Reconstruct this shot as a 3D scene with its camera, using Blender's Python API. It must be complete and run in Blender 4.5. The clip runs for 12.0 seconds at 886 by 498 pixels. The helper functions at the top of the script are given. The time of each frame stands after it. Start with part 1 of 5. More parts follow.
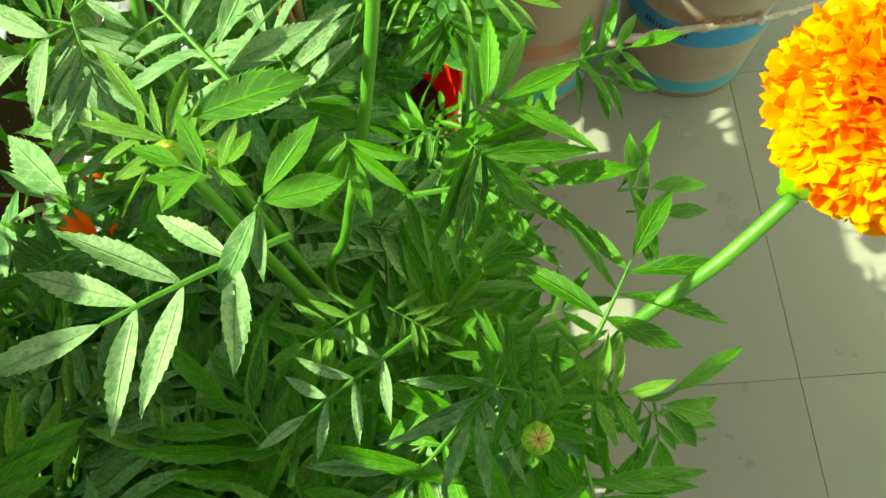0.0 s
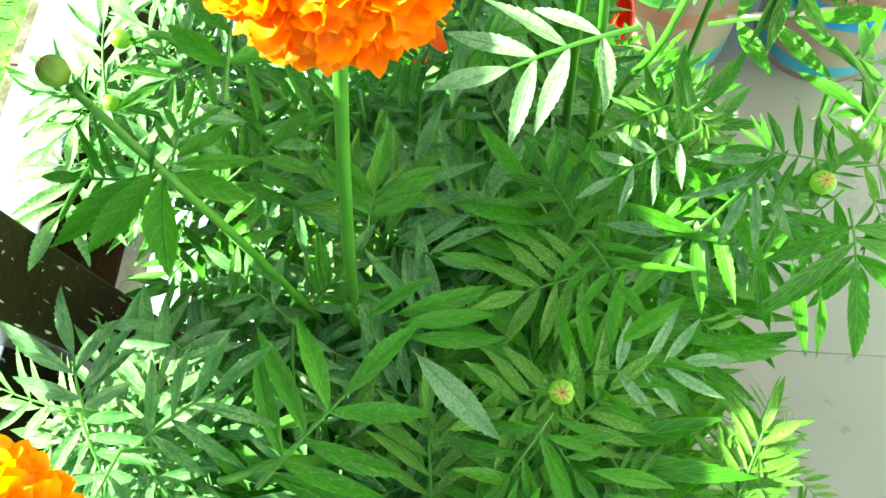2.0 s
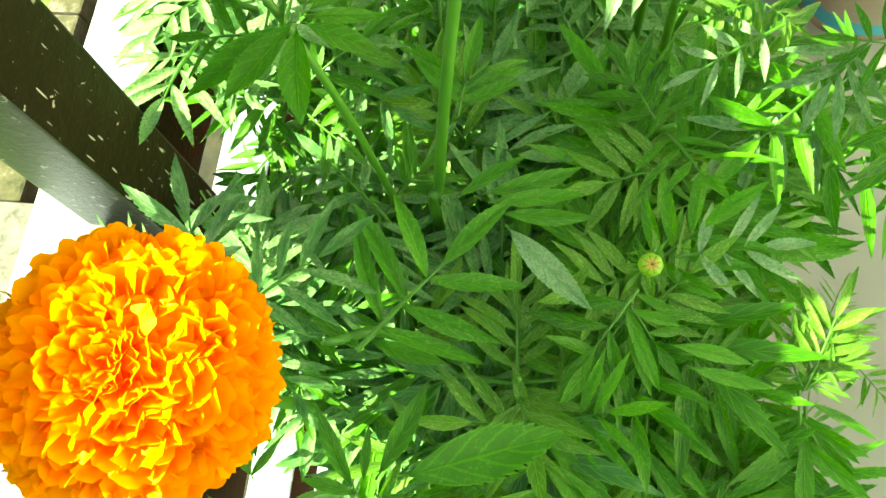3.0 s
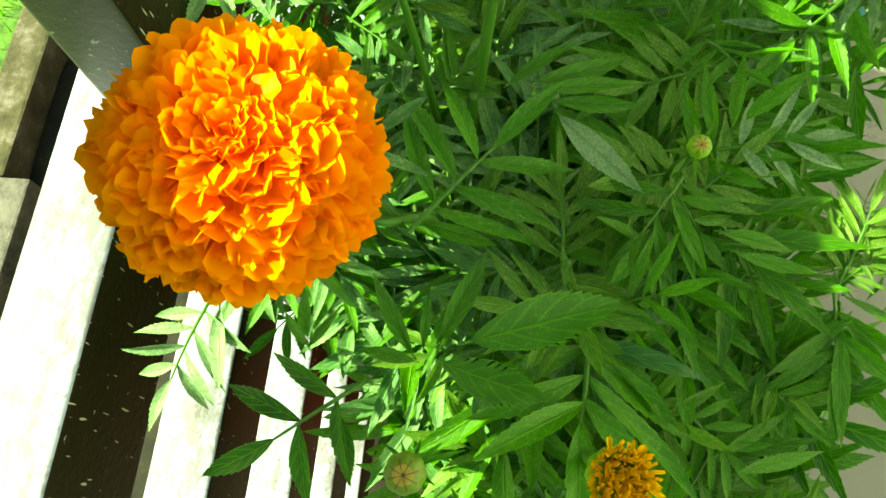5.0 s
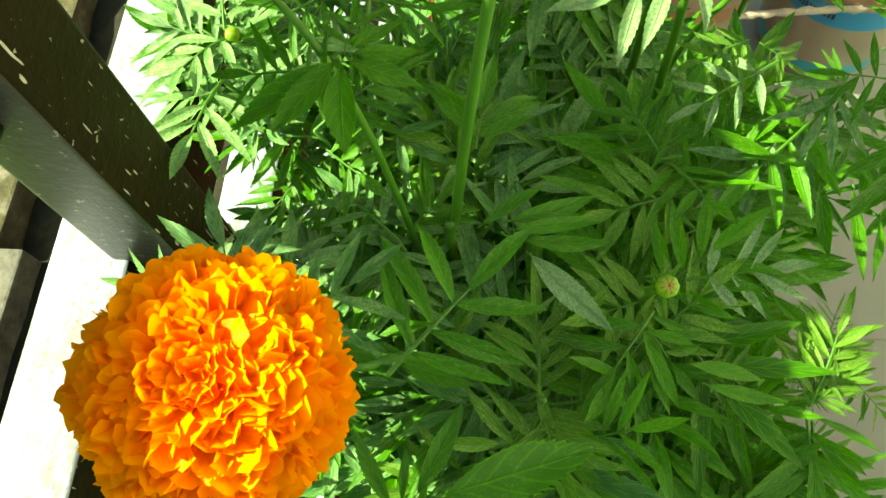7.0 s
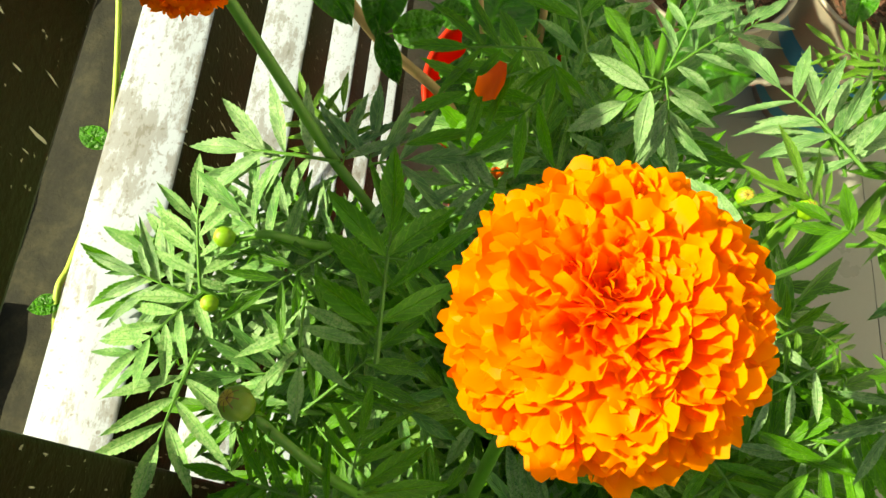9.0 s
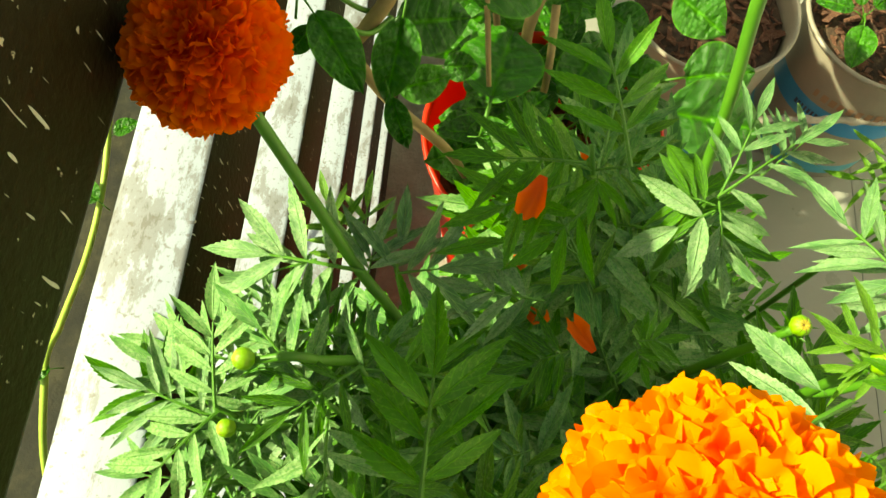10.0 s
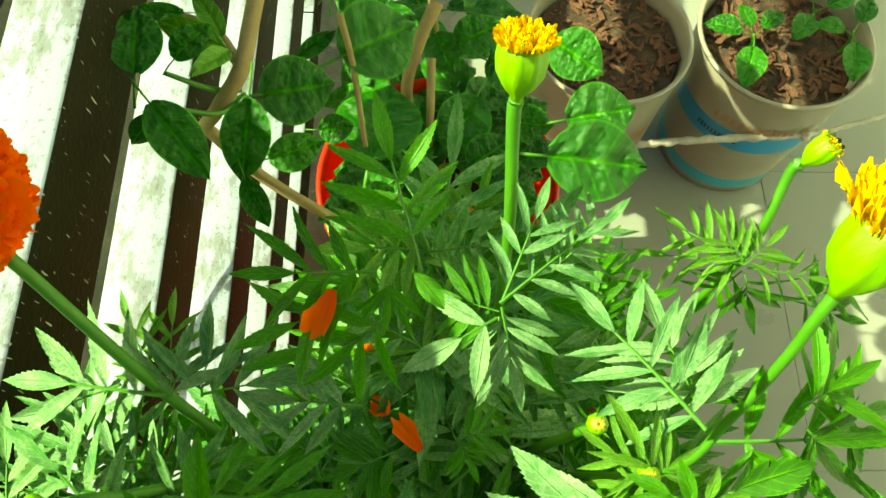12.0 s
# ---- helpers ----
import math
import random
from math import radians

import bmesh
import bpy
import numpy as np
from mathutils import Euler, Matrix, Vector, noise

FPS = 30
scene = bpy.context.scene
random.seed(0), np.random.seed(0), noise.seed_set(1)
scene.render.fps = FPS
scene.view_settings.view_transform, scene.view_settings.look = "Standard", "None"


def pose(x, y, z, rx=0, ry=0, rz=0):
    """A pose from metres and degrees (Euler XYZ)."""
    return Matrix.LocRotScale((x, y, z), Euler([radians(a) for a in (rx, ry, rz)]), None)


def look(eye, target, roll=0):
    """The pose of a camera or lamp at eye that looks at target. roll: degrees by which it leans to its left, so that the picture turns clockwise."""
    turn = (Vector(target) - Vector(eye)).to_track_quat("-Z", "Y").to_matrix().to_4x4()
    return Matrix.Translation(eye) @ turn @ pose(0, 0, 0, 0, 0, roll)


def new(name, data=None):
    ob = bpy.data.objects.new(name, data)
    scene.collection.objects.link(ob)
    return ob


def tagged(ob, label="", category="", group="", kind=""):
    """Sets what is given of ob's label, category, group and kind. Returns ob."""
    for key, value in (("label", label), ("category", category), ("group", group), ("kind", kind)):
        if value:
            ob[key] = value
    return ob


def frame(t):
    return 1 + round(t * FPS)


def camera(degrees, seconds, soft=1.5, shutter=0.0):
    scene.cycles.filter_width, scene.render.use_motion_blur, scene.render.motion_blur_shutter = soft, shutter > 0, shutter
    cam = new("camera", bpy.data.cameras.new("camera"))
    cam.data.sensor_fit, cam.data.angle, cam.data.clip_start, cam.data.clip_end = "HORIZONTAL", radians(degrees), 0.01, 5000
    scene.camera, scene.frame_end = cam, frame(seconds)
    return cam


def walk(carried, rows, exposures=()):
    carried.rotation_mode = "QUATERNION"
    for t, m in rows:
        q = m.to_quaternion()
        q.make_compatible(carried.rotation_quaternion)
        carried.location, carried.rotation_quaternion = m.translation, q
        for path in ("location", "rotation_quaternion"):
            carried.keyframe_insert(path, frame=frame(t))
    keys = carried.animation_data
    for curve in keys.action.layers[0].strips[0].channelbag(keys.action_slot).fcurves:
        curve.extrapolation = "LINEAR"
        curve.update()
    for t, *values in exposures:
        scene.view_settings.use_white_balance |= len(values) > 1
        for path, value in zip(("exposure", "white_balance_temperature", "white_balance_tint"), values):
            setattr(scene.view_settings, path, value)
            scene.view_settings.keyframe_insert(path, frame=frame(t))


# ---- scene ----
cam = camera(60.1, 12.0, soft=1.5)
PATH = [
    (0.0, pose(0.0211, -0.0513, 1.0900, 21.836, 3.483, -3.450)),
    (0.5, pose(0.0067, -0.0741, 1.0932, 20.835, 2.991, -2.844)),
    (1.0, pose(-0.0304, -0.1212, 1.1118, 19.894, 5.095, 0.718)),
    (1.5, pose(-0.0677, -0.1571, 1.1395, 20.682, 5.209, 3.075)),
    (2.0, pose(-0.0905, -0.1857, 1.1521, 22.105, 5.275, 4.749)),
    (2.5, pose(-0.1164, -0.2146, 1.1605, 21.169, 6.084, 5.857)),
    (3.0, pose(-0.1261, -0.2406, 1.1533, 20.445, 5.697, 6.163)),
    (3.5, pose(-0.1368, -0.2610, 1.1491, 19.909, 5.428, 7.200)),
    (5.5, pose(-0.1626, -0.3067, 1.1346, 21.443, 3.304, 5.202)),
    (6.0, pose(-0.1577, -0.3062, 1.1348, 21.825, 3.296, 4.986)),
    (6.5, pose(-0.1544, -0.2897, 1.1438, 22.477, 3.539, 4.317)),
    (7.0, pose(-0.1530, -0.2559, 1.1666, 23.451, 3.833, 4.352)),
    (7.5, pose(-0.1556, -0.2045, 1.1921, 23.211, 3.798, 4.268)),
    (9.5, pose(-0.2081, -0.0412, 1.1754, 20.605, -0.035, 5.299)),
    (10.0, pose(-0.2213, -0.0158, 1.1765, 21.341, -0.576, 5.010)),
    (10.5, pose(-0.2170, 0.0013, 1.1793, 21.856, -0.517, 4.013)),
    (11.0, pose(-0.1910, 0.0041, 1.1726, 21.698, -1.166, 2.843)),
    (11.5, pose(-0.1597, 0.0281, 1.1870, 22.942, -1.220, 0.607)),
    (12.0, pose(-0.1450, 0.0306, 1.1868, 22.778, -1.409, -0.290)),
]
walk(cam, PATH, exposures=((0.0, 1.40, 8500, -22), (1.0, 2.14, 8900, -21), (1.5, 2.54, 6500, -18), (2.2, 2.64, 6700, -18), (3.0, 2.52, 8700, -24), (3.5, 2.58, 9300, -30), (5.5, 1.62, 9500, -26), (6.5, 1.64, 9500, -27),
                           (7.0, 1.72, 9300, -20), (7.7, 2.08, 8200, -11), (9.3, 1.12, 9500, -6), (9.8, 1.18, 9800, -11), (10.5, 1.46, 10000, -25), (11.2, 1.53, 10000, -39), (12.0, 1.49, 10400, -39)))

# world and sun
world = bpy.data.worlds.new("world")
scene.world = world
world.use_nodes = True
wn = world.node_tree.nodes
sky = wn.new("ShaderNodeTexSky")
sky.sky_type = 'NISHITA'
sky.sun_disc = False
sky.dust_density = 4.0
SUN_FROM = Vector((-1.0, 0.01, 0.909)).normalized()
sky.sun_elevation = math.asin(SUN_FROM.z)
sky.sun_rotation = math.atan2(SUN_FROM.x, SUN_FROM.y)
wn["Background"].inputs["Strength"].default_value = 0.075
world.node_tree.links.new(sky.outputs["Color"], wn["Background"].inputs["Color"])
sun = new("sun", bpy.data.lights.new("sun", 'SUN'))
sun.data.energy = 4.6
sun.data.angle = radians(0.6)
sun.data.color = (1.0, 0.955, 0.89)
sun.matrix_world = look(SUN_FROM * 6, (0, 0, 0))


# ---- materials ----
def material(name):
    m = bpy.data.materials.new(name)
    m.use_nodes = True
    n, l = m.node_tree.nodes, m.node_tree.links
    return m, n, l, n["Principled BSDF"]


def coords(n, l, scale, kind="Object"):
    tc = n.new("ShaderNodeTexCoord")
    mp = n.new("ShaderNodeMapping")
    mp.inputs["Scale"].default_value = scale
    l.new(tc.outputs[kind], mp.inputs["Vector"])
    return mp.outputs["Vector"]


def noise_tex(n, l, vec, scale, detail=4.0, rough=0.6):
    t = n.new("ShaderNodeTexNoise")
    t.inputs["Scale"].default_value = scale
    t.inputs["Detail"].default_value = detail
    t.inputs["Roughness"].default_value = rough
    if vec is not None:
        l.new(vec, t.inputs["Vector"])
    return t.outputs["Fac"]


def ramp(n, l, fac, stops):
    r = n.new("ShaderNodeValToRGB")
    e = r.color_ramp.elements
    while len(e) < len(stops):
        e.new(0.5)
    for k, (p, c) in zip(e, stops):
        k.position = p
        k.color = (*c, 1.0)
    l.new(fac, r.inputs["Fac"])
    return r.outputs["Color"]


def mix(n, l, fac, a, b, blend='MIX'):
    x = n.new("ShaderNodeMix")
    x.data_type = 'RGBA'
    x.blend_type = blend
    for sock, v in ((x.inputs[0], fac), (x.inputs[6], a), (x.inputs[7], b)):
        if isinstance(v, (int, float)):
            sock.default_value = v
        elif isinstance(v, tuple):
            sock.default_value = (*v, 1.0)
        else:
            l.new(v, sock)
    return x.outputs[2]


def maths(n, l, op, a, b=0.0, c=0.0, clamp=False):
    x = n.new("ShaderNodeMath")
    x.operation = op
    x.use_clamp = clamp
    for sock, v in zip(x.inputs, (a, b, c)):
        if isinstance(v, (int, float)):
            sock.default_value = v
        else:
            l.new(v, sock)
    return x.outputs[0]


def bump(n, l, p, height, strength, dist):
    b = n.new("ShaderNodeBump")
    b.inputs["Strength"].default_value = strength
    b.inputs["Distance"].default_value = dist
    l.new(height, b.inputs["Height"])
    l.new(b.outputs["Normal"], p.inputs["Normal"])


def leaf_material(name, dark, light, speck, rough=0.43, trans=0.27, speck_amount=0.55, veins=34.0, vein_mix=0.34, quilt=0.0, gloss=0.46):
    """Leaf blade: paler midrib and side veins from the blade's own UV, pale mottling, light shining through."""
    m, n, l, p = material(name)
    uv = n.new("ShaderNodeUVMap").outputs["UV"]
    sep = n.new("ShaderNodeSeparateXYZ")
    l.new(uv, sep.inputs[0])
    side = maths(n, l, 'ABSOLUTE', maths(n, l, 'SUBTRACT', sep.outputs[1], 0.5))
    rib = maths(n, l, 'SUBTRACT', 1.0, maths(n, l, 'MULTIPLY', side, 20.0), clamp=True)
    slant = maths(n, l, 'SUBTRACT', maths(n, l, 'MULTIPLY', sep.outputs[0], veins), maths(n, l, 'MULTIPLY', side, 16.0))
    vein = maths(n, l, 'GREATER_THAN', maths(n, l, 'SINE', slant), 0.86)
    info = n.new("ShaderNodeObjectInfo")
    geo = n.new("ShaderNodeNewGeometry")
    obj = coords(n, l, (1, 1, 1))
    big = noise_tex(n, l, obj, 7.0, 3.0)
    rnd = maths(n, l, 'ADD', maths(n, l, 'MULTIPLY', info.outputs["Random"], 0.55),
                maths(n, l, 'MULTIPLY', geo.outputs["Random Per Island"], 0.35))
    tone = maths(n, l, 'ADD', maths(n, l, 'MULTIPLY', rnd, 0.8), maths(n, l, 'MULTIPLY', big, 0.35), clamp=True)
    col = ramp(n, l, tone, ((0.1, dark), (0.75, light)))
    fine = noise_tex(n, l, obj, 48.0, 6.0, 0.75)
    spot = ramp(n, l, fine, ((speck_amount - 0.06, (0, 0, 0)), (speck_amount + 0.08, (1, 1, 1))))
    patch = ramp(n, l, maths(n, l, 'ADD', noise_tex(n, l, obj, 7.0, 2.0), maths(n, l, 'MULTIPLY', info.outputs["Random"], 0.25)), ((0.46, (0, 0, 0)), (0.76, (0.7, 0.7, 0.7))))
    col = mix(n, l, mix(n, l, 1.0, spot, patch, 'MULTIPLY'), col, speck)
    pale = (1.7 * light[0] + 0.03, 1.7 * light[1] + 0.03, 1.5 * light[2] + 0.006)
    col = mix(n, l, maths(n, l, 'MULTIPLY', vein, vein_mix), col, pale)
    col = mix(n, l, maths(n, l, 'MULTIPLY', rib, 0.8), col, pale)
    rim = maths(n, l, 'MULTIPLY', maths(n, l, 'SUBTRACT', side, 0.455), 22.0, clamp=True)
    col = mix(n, l, maths(n, l, 'MULTIPLY', rim, 0.75), col, pale)
    l.new(col, p.inputs["Base Color"])
    p.inputs["Roughness"].default_value = rough
    p.inputs["Specular IOR Level"].default_value = gloss
    tr = n.new("ShaderNodeBsdfTranslucent")
    l.new(mix(n, l, 1.0, col, (1.0, 1.25, 0.35), 'MULTIPLY'), tr.inputs["Color"])
    ms = n.new("ShaderNodeMixShader")
    ms.inputs[0].default_value = trans
    l.new(p.outputs[0], ms.inputs[1])
    l.new(tr.outputs[0], ms.inputs[2])
    l.new(ms.outputs[0], n["Material Output"].inputs["Surface"])
    hgt = maths(n, l, 'SUBTRACT', maths(n, l, 'MULTIPLY', fine, 0.4), maths(n, l, 'MULTIPLY', maths(n, l, 'ADD', vein, rib), 0.5))
    if quilt:
        hgt = maths(n, l, 'ADD', hgt, maths(n, l, 'MULTIPLY', noise_tex(n, l, obj, 9.0, 1.0, 0.4), quilt))
    bump(n, l, p, hgt, 0.9 if quilt else 0.8, 0.0016 if not quilt else 0.0035)
    return m


MAT_LEAF = leaf_material("marigold_leaf", (0.010, 0.066, 0.0012), (0.066, 0.250, 0.005), (0.20, 0.42, 0.06), rough=0.40, speck_amount=0.57, gloss=0.42)
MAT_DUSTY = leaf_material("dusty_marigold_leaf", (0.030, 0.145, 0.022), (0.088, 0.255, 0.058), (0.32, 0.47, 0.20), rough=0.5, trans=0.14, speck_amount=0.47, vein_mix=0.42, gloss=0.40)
# paler, greyer copy of the dusty leaf: sunlit sheen put into its colour
MAT_DUSTY_LIT = leaf_material("grey_dusted_leaf", (0.040, 0.145, 0.034), (0.105, 0.245, 0.082), (0.32, 0.45, 0.24), rough=0.5, trans=0.10, speck_amount=0.46, vein_mix=0.45, gloss=0.40)
MAT_FERN = leaf_material("young_marigold_leaf", (0.045, 0.16, 0.006), (0.12, 0.29, 0.022), (0.36, 0.52, 0.16), speck_amount=0.56)
MAT_ROUND = leaf_material("round_leaf", (0.008, 0.085, 0.002), (0.036, 0.21, 0.004), (0.10, 0.28, 0.03), rough=0.30, trans=0.20, speck_amount=0.69, veins=40.0, vein_mix=0.24, quilt=2.6, gloss=0.5)


def stem_material(name, a, b, rough=0.5):
    m, n, l, p = material(name)
    v = coords(n, l, (1, 1, 0.2))
    col = mix(n, l, noise_tex(n, l, v, 90.0), a, b)
    l.new(col, p.inputs["Base Color"])
    p.inputs["Roughness"].default_value = rough
    bump(n, l, p, noise_tex(n, l, coords(n, l, (1, 1, 0.08)), 420.0), 0.4, 0.0008)
    return m


MAT_STEM = stem_material("green_stem", (0.035, 0.15, 0.008), (0.09, 0.26, 0.020))
MAT_CALYX = stem_material("green_calyx", (0.11, 0.29, 0.008), (0.24, 0.45, 0.02))
MAT_BUD_TIP = stem_material("ochre_bud_tip", (0.30, 0.24, 0.02), (0.42, 0.36, 0.05))
MAT_BUD = stem_material("olive_bud", (0.07, 0.17, 0.008), (0.17, 0.28, 0.018))
MAT_BRACT = stem_material("brown_bract_line", (0.10, 0.045, 0.012), (0.17, 0.09, 0.02))
MAT_WOODY = stem_material("woody_stem", (0.20, 0.13, 0.05), (0.36, 0.27, 0.12), 0.75)
MAT_VINE = stem_material("vine_stem", (0.26, 0.42, 0.05), (0.42, 0.58, 0.10))


def petal_material(name, deep, pale, trans=0.4):
    m, n, l, p = material(name)
    uv = n.new("ShaderNodeUVMap").outputs["UV"]
    sep = n.new("ShaderNodeSeparateXYZ")
    l.new(uv, sep.inputs[0])
    geo = n.new("ShaderNodeNewGeometry")
    # red base to yellow tip: crevice shade and lit edges put into the colour
    t = maths(n, l, 'ADD', maths(n, l, 'MULTIPLY', geo.outputs["Random Per Island"], 0.34),
              maths(n, l, 'MULTIPLY', sep.outputs[0], 0.66))
    col = ramp(n, l, t, ((0.12, deep), (0.78, pale)))
    streak = noise_tex(n, l, coords(n, l, (6, 90, 1), "UV"), 1.0, 2.0)
    col = mix(n, l, maths(n, l, 'MULTIPLY', streak, 0.3), col, deep)
    l.new(col, p.inputs["Base Color"])
    p.inputs["Roughness"].default_value = 0.6
    p.inputs["Specular IOR Level"].default_value = 0.25
    tr = n.new("ShaderNodeBsdfTranslucent")
    l.new(col, tr.inputs["Color"])
    ms = n.new("ShaderNodeMixShader")
    ms.inputs[0].default_value = trans
    l.new(p.outputs[0], ms.inputs[1])
    l.new(tr.outputs[0], ms.inputs[2])
    l.new(ms.outputs[0], n["Material Output"].inputs["Surface"])
    return m


MAT_PETAL = petal_material("orange_petal", (0.90, 0.125, 0.0008), (1.0, 0.46, 0.002), 0.46)
# redder copy of the orange petal: shade on this bloom put into its colour
MAT_PETAL_SHADED = petal_material("deep_orange_petal", (0.90, 0.095, 0.0008), (1.0, 0.34, 0.002), 0.46)
MAT_PETAL_RED = petal_material("red_orange_petal", (0.88, 0.085, 0.002), (1.0, 0.215, 0.004), 0.5)
MAT_SPENT = petal_material("spent_floret", (0.62, 0.30, 0.008), (1.0, 0.66, 0.025), 0.3)
MAT_FALLEN = petal_material("fallen_petal", (0.75, 0.07, 0.003), (0.9, 0.16, 0.005), 0.3)


def paint_material(name, base, chip, chip_at, rough, grain=(1, 1, 1), amount=0.3, fine=120.0, dashes=False):
    """Old painted metal or timber: stains, chips and a little grain."""
    m, n, l, p = material(name)
    v = coords(n, l, (1, 1, 1))
    g = coords(n, l, grain)
    stain = noise_tex(n, l, v, 9.0, 5.0)
    streak = noise_tex(n, l, g, 40.0, 5.0, 0.7)
    col = mix(n, l, maths(n, l, 'MULTIPLY', stain, amount), base, tuple(0.55 * c for c in base))
    col = mix(n, l, maths(n, l, 'MULTIPLY', streak, amount), col, tuple(min(1, 1.5 * c) for c in base))
    f = noise_tex(n, l, v, fine, 3.0, 0.55)
    spots = ramp(n, l, f, ((chip_at, (0, 0, 0)), (chip_at + 0.03, (1, 1, 1))))
    col = mix(n, l, spots, col, chip)
    if dashes:
        d = noise_tex(n, l, coords(n, l, (1, 1, 0.16)), 330.0, 1.0, 0.4)
        col = mix(n, l, ramp(n, l, d, ((0.715, (0, 0, 0)), (0.74, (0.8, 0.8, 0.8)))), col, (0.55, 0.54, 0.46))
    l.new(col, p.inputs["Base Color"])
    p.inputs["Roughness"].default_value = rough
    hgt = maths(n, l, 'ADD', maths(n, l, 'MULTIPLY', streak, 0.5), f)
    bump(n, l, p, hgt, 0.35, 0.002)
    return m


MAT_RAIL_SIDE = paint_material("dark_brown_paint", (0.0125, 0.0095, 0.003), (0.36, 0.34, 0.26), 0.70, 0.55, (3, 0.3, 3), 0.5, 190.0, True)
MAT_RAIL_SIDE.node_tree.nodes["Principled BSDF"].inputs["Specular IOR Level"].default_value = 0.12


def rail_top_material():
    """Worn paint, its pale base with sunlight and sheen put into the colour: large grey stains, fine mottling drawn out
    along the rail, a few dark flecks.
    """
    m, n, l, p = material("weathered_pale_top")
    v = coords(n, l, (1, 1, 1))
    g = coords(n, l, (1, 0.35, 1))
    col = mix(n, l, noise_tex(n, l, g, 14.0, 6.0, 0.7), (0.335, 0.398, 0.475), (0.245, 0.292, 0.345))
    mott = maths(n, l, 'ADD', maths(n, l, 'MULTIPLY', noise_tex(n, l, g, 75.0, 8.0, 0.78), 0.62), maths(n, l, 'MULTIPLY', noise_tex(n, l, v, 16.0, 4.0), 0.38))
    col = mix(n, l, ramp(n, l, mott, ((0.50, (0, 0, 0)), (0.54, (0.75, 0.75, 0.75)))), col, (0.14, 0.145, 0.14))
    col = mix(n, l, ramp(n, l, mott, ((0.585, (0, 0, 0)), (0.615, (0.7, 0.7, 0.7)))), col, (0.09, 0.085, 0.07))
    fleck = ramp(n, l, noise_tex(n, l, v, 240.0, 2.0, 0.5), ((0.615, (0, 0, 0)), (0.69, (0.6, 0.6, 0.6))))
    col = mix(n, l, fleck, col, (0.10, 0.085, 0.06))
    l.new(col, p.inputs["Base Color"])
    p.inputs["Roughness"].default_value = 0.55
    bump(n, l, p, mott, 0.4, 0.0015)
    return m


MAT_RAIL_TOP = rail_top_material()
MAT_POST_FACE = paint_material("weathered_grey_face", (0.034, 0.032, 0.026), (0.26, 0.25, 0.21), 0.63, 0.36, (22, 22, 0.6), 0.95, 170.0)


def floor_material():
    m, n, l, p = material("grey_floor_tile")
    v = coords(n, l, (1, 1, 1))
    info = n.new("ShaderNodeObjectInfo")
    a = noise_tex(n, l, v, 5.0, 5.0)
    b = noise_tex(n, l, v, 130.0, 3.0)
    col = mix(n, l, a, (0.225, 0.238, 0.200), (0.295, 0.308, 0.265))
    col = mix(n, l, maths(n, l, 'MULTIPLY', b, 0.25), col, (0.20, 0.19, 0.15))
    col = mix(n, l, maths(n, l, 'MULTIPLY', info.outputs["Random"], 0.2), col, (0.23, 0.23, 0.195))
    l.new(col, p.inputs["Base Color"])
    l.new(maths(n, l, 'ADD', maths(n, l, 'MULTIPLY', a, 0.25), 0.18), p.inputs["Roughness"])
    bump(n, l, p, b, 0.08, 0.001)
    return m


def rough_material(name, cols, scale, rough=0.9, relief=0.006, strength=0.7):
    m, n, l, p = material(name)
    v = coords(n, l, (1, 1, 1))
    f = noise_tex(n, l, v, scale, 8.0, 0.68)
    k = len(cols) - 1
    col = ramp(n, l, f, [(0.32 + 0.36 * i / k, c) for i, c in enumerate(cols)])
    spots = ramp(n, l, noise_tex(n, l, v, scale * 0.13, 3.0), ((0.35, (0.75, 0.75, 0.75)), (0.65, (1.1, 1.1, 1.1))))
    l.new(mix(n, l, 1.0, col, spots, 'MULTIPLY'), p.inputs["Base Color"])
    p.inputs["Roughness"].default_value = rough
    bump(n, l, p, noise_tex(n, l, v, scale * 2.5, 6.0), strength, relief)
    return m


MAT_TILE = floor_material()
MAT_GROUT = rough_material("grout", ((0.25, 0.25, 0.205), (0.31, 0.31, 0.26)), 60.0)
MAT_CONCRETE = rough_material("concrete", ((0.04, 0.04, 0.03), (0.13, 0.13, 0.11), (0.19, 0.19, 0.165)), 24.0)
MAT_KERB = rough_material("stained_kerb", ((0.05, 0.04, 0.02), (0.09, 0.075, 0.045), (0.18, 0.17, 0.13)), 14.0)
MAT_EARTH = rough_material("damp_earth", ((0.005, 0.006, 0.002), (0.013, 0.014, 0.005), (0.035, 0.034, 0.014)), 16.0)
MAT_MOSSY = rough_material("mossy_kerb_top", ((0.035, 0.040, 0.010), (0.085, 0.080, 0.035), (0.22, 0.21, 0.17)), 22.0)
MAT_SOIL = rough_material("dark_soil", ((0.025, 0.015, 0.009), (0.07, 0.04, 0.022), (0.13, 0.08, 0.045)), 45.0, relief=0.01)
MAT_LAWN = rough_material("lawn", ((0.03, 0.08, 0.012), (0.07, 0.18, 0.02), (0.14, 0.26, 0.04)), 20.0)
MAT_WALL = rough_material("cream_render", ((0.62, 0.59, 0.52), (0.7, 0.67, 0.6)), 30.0)
MAT_CHIP = rough_material("dry_chip", ((0.09, 0.03, 0.015), (0.19, 0.075, 0.04), (0.40, 0.24, 0.16)), 40.0)


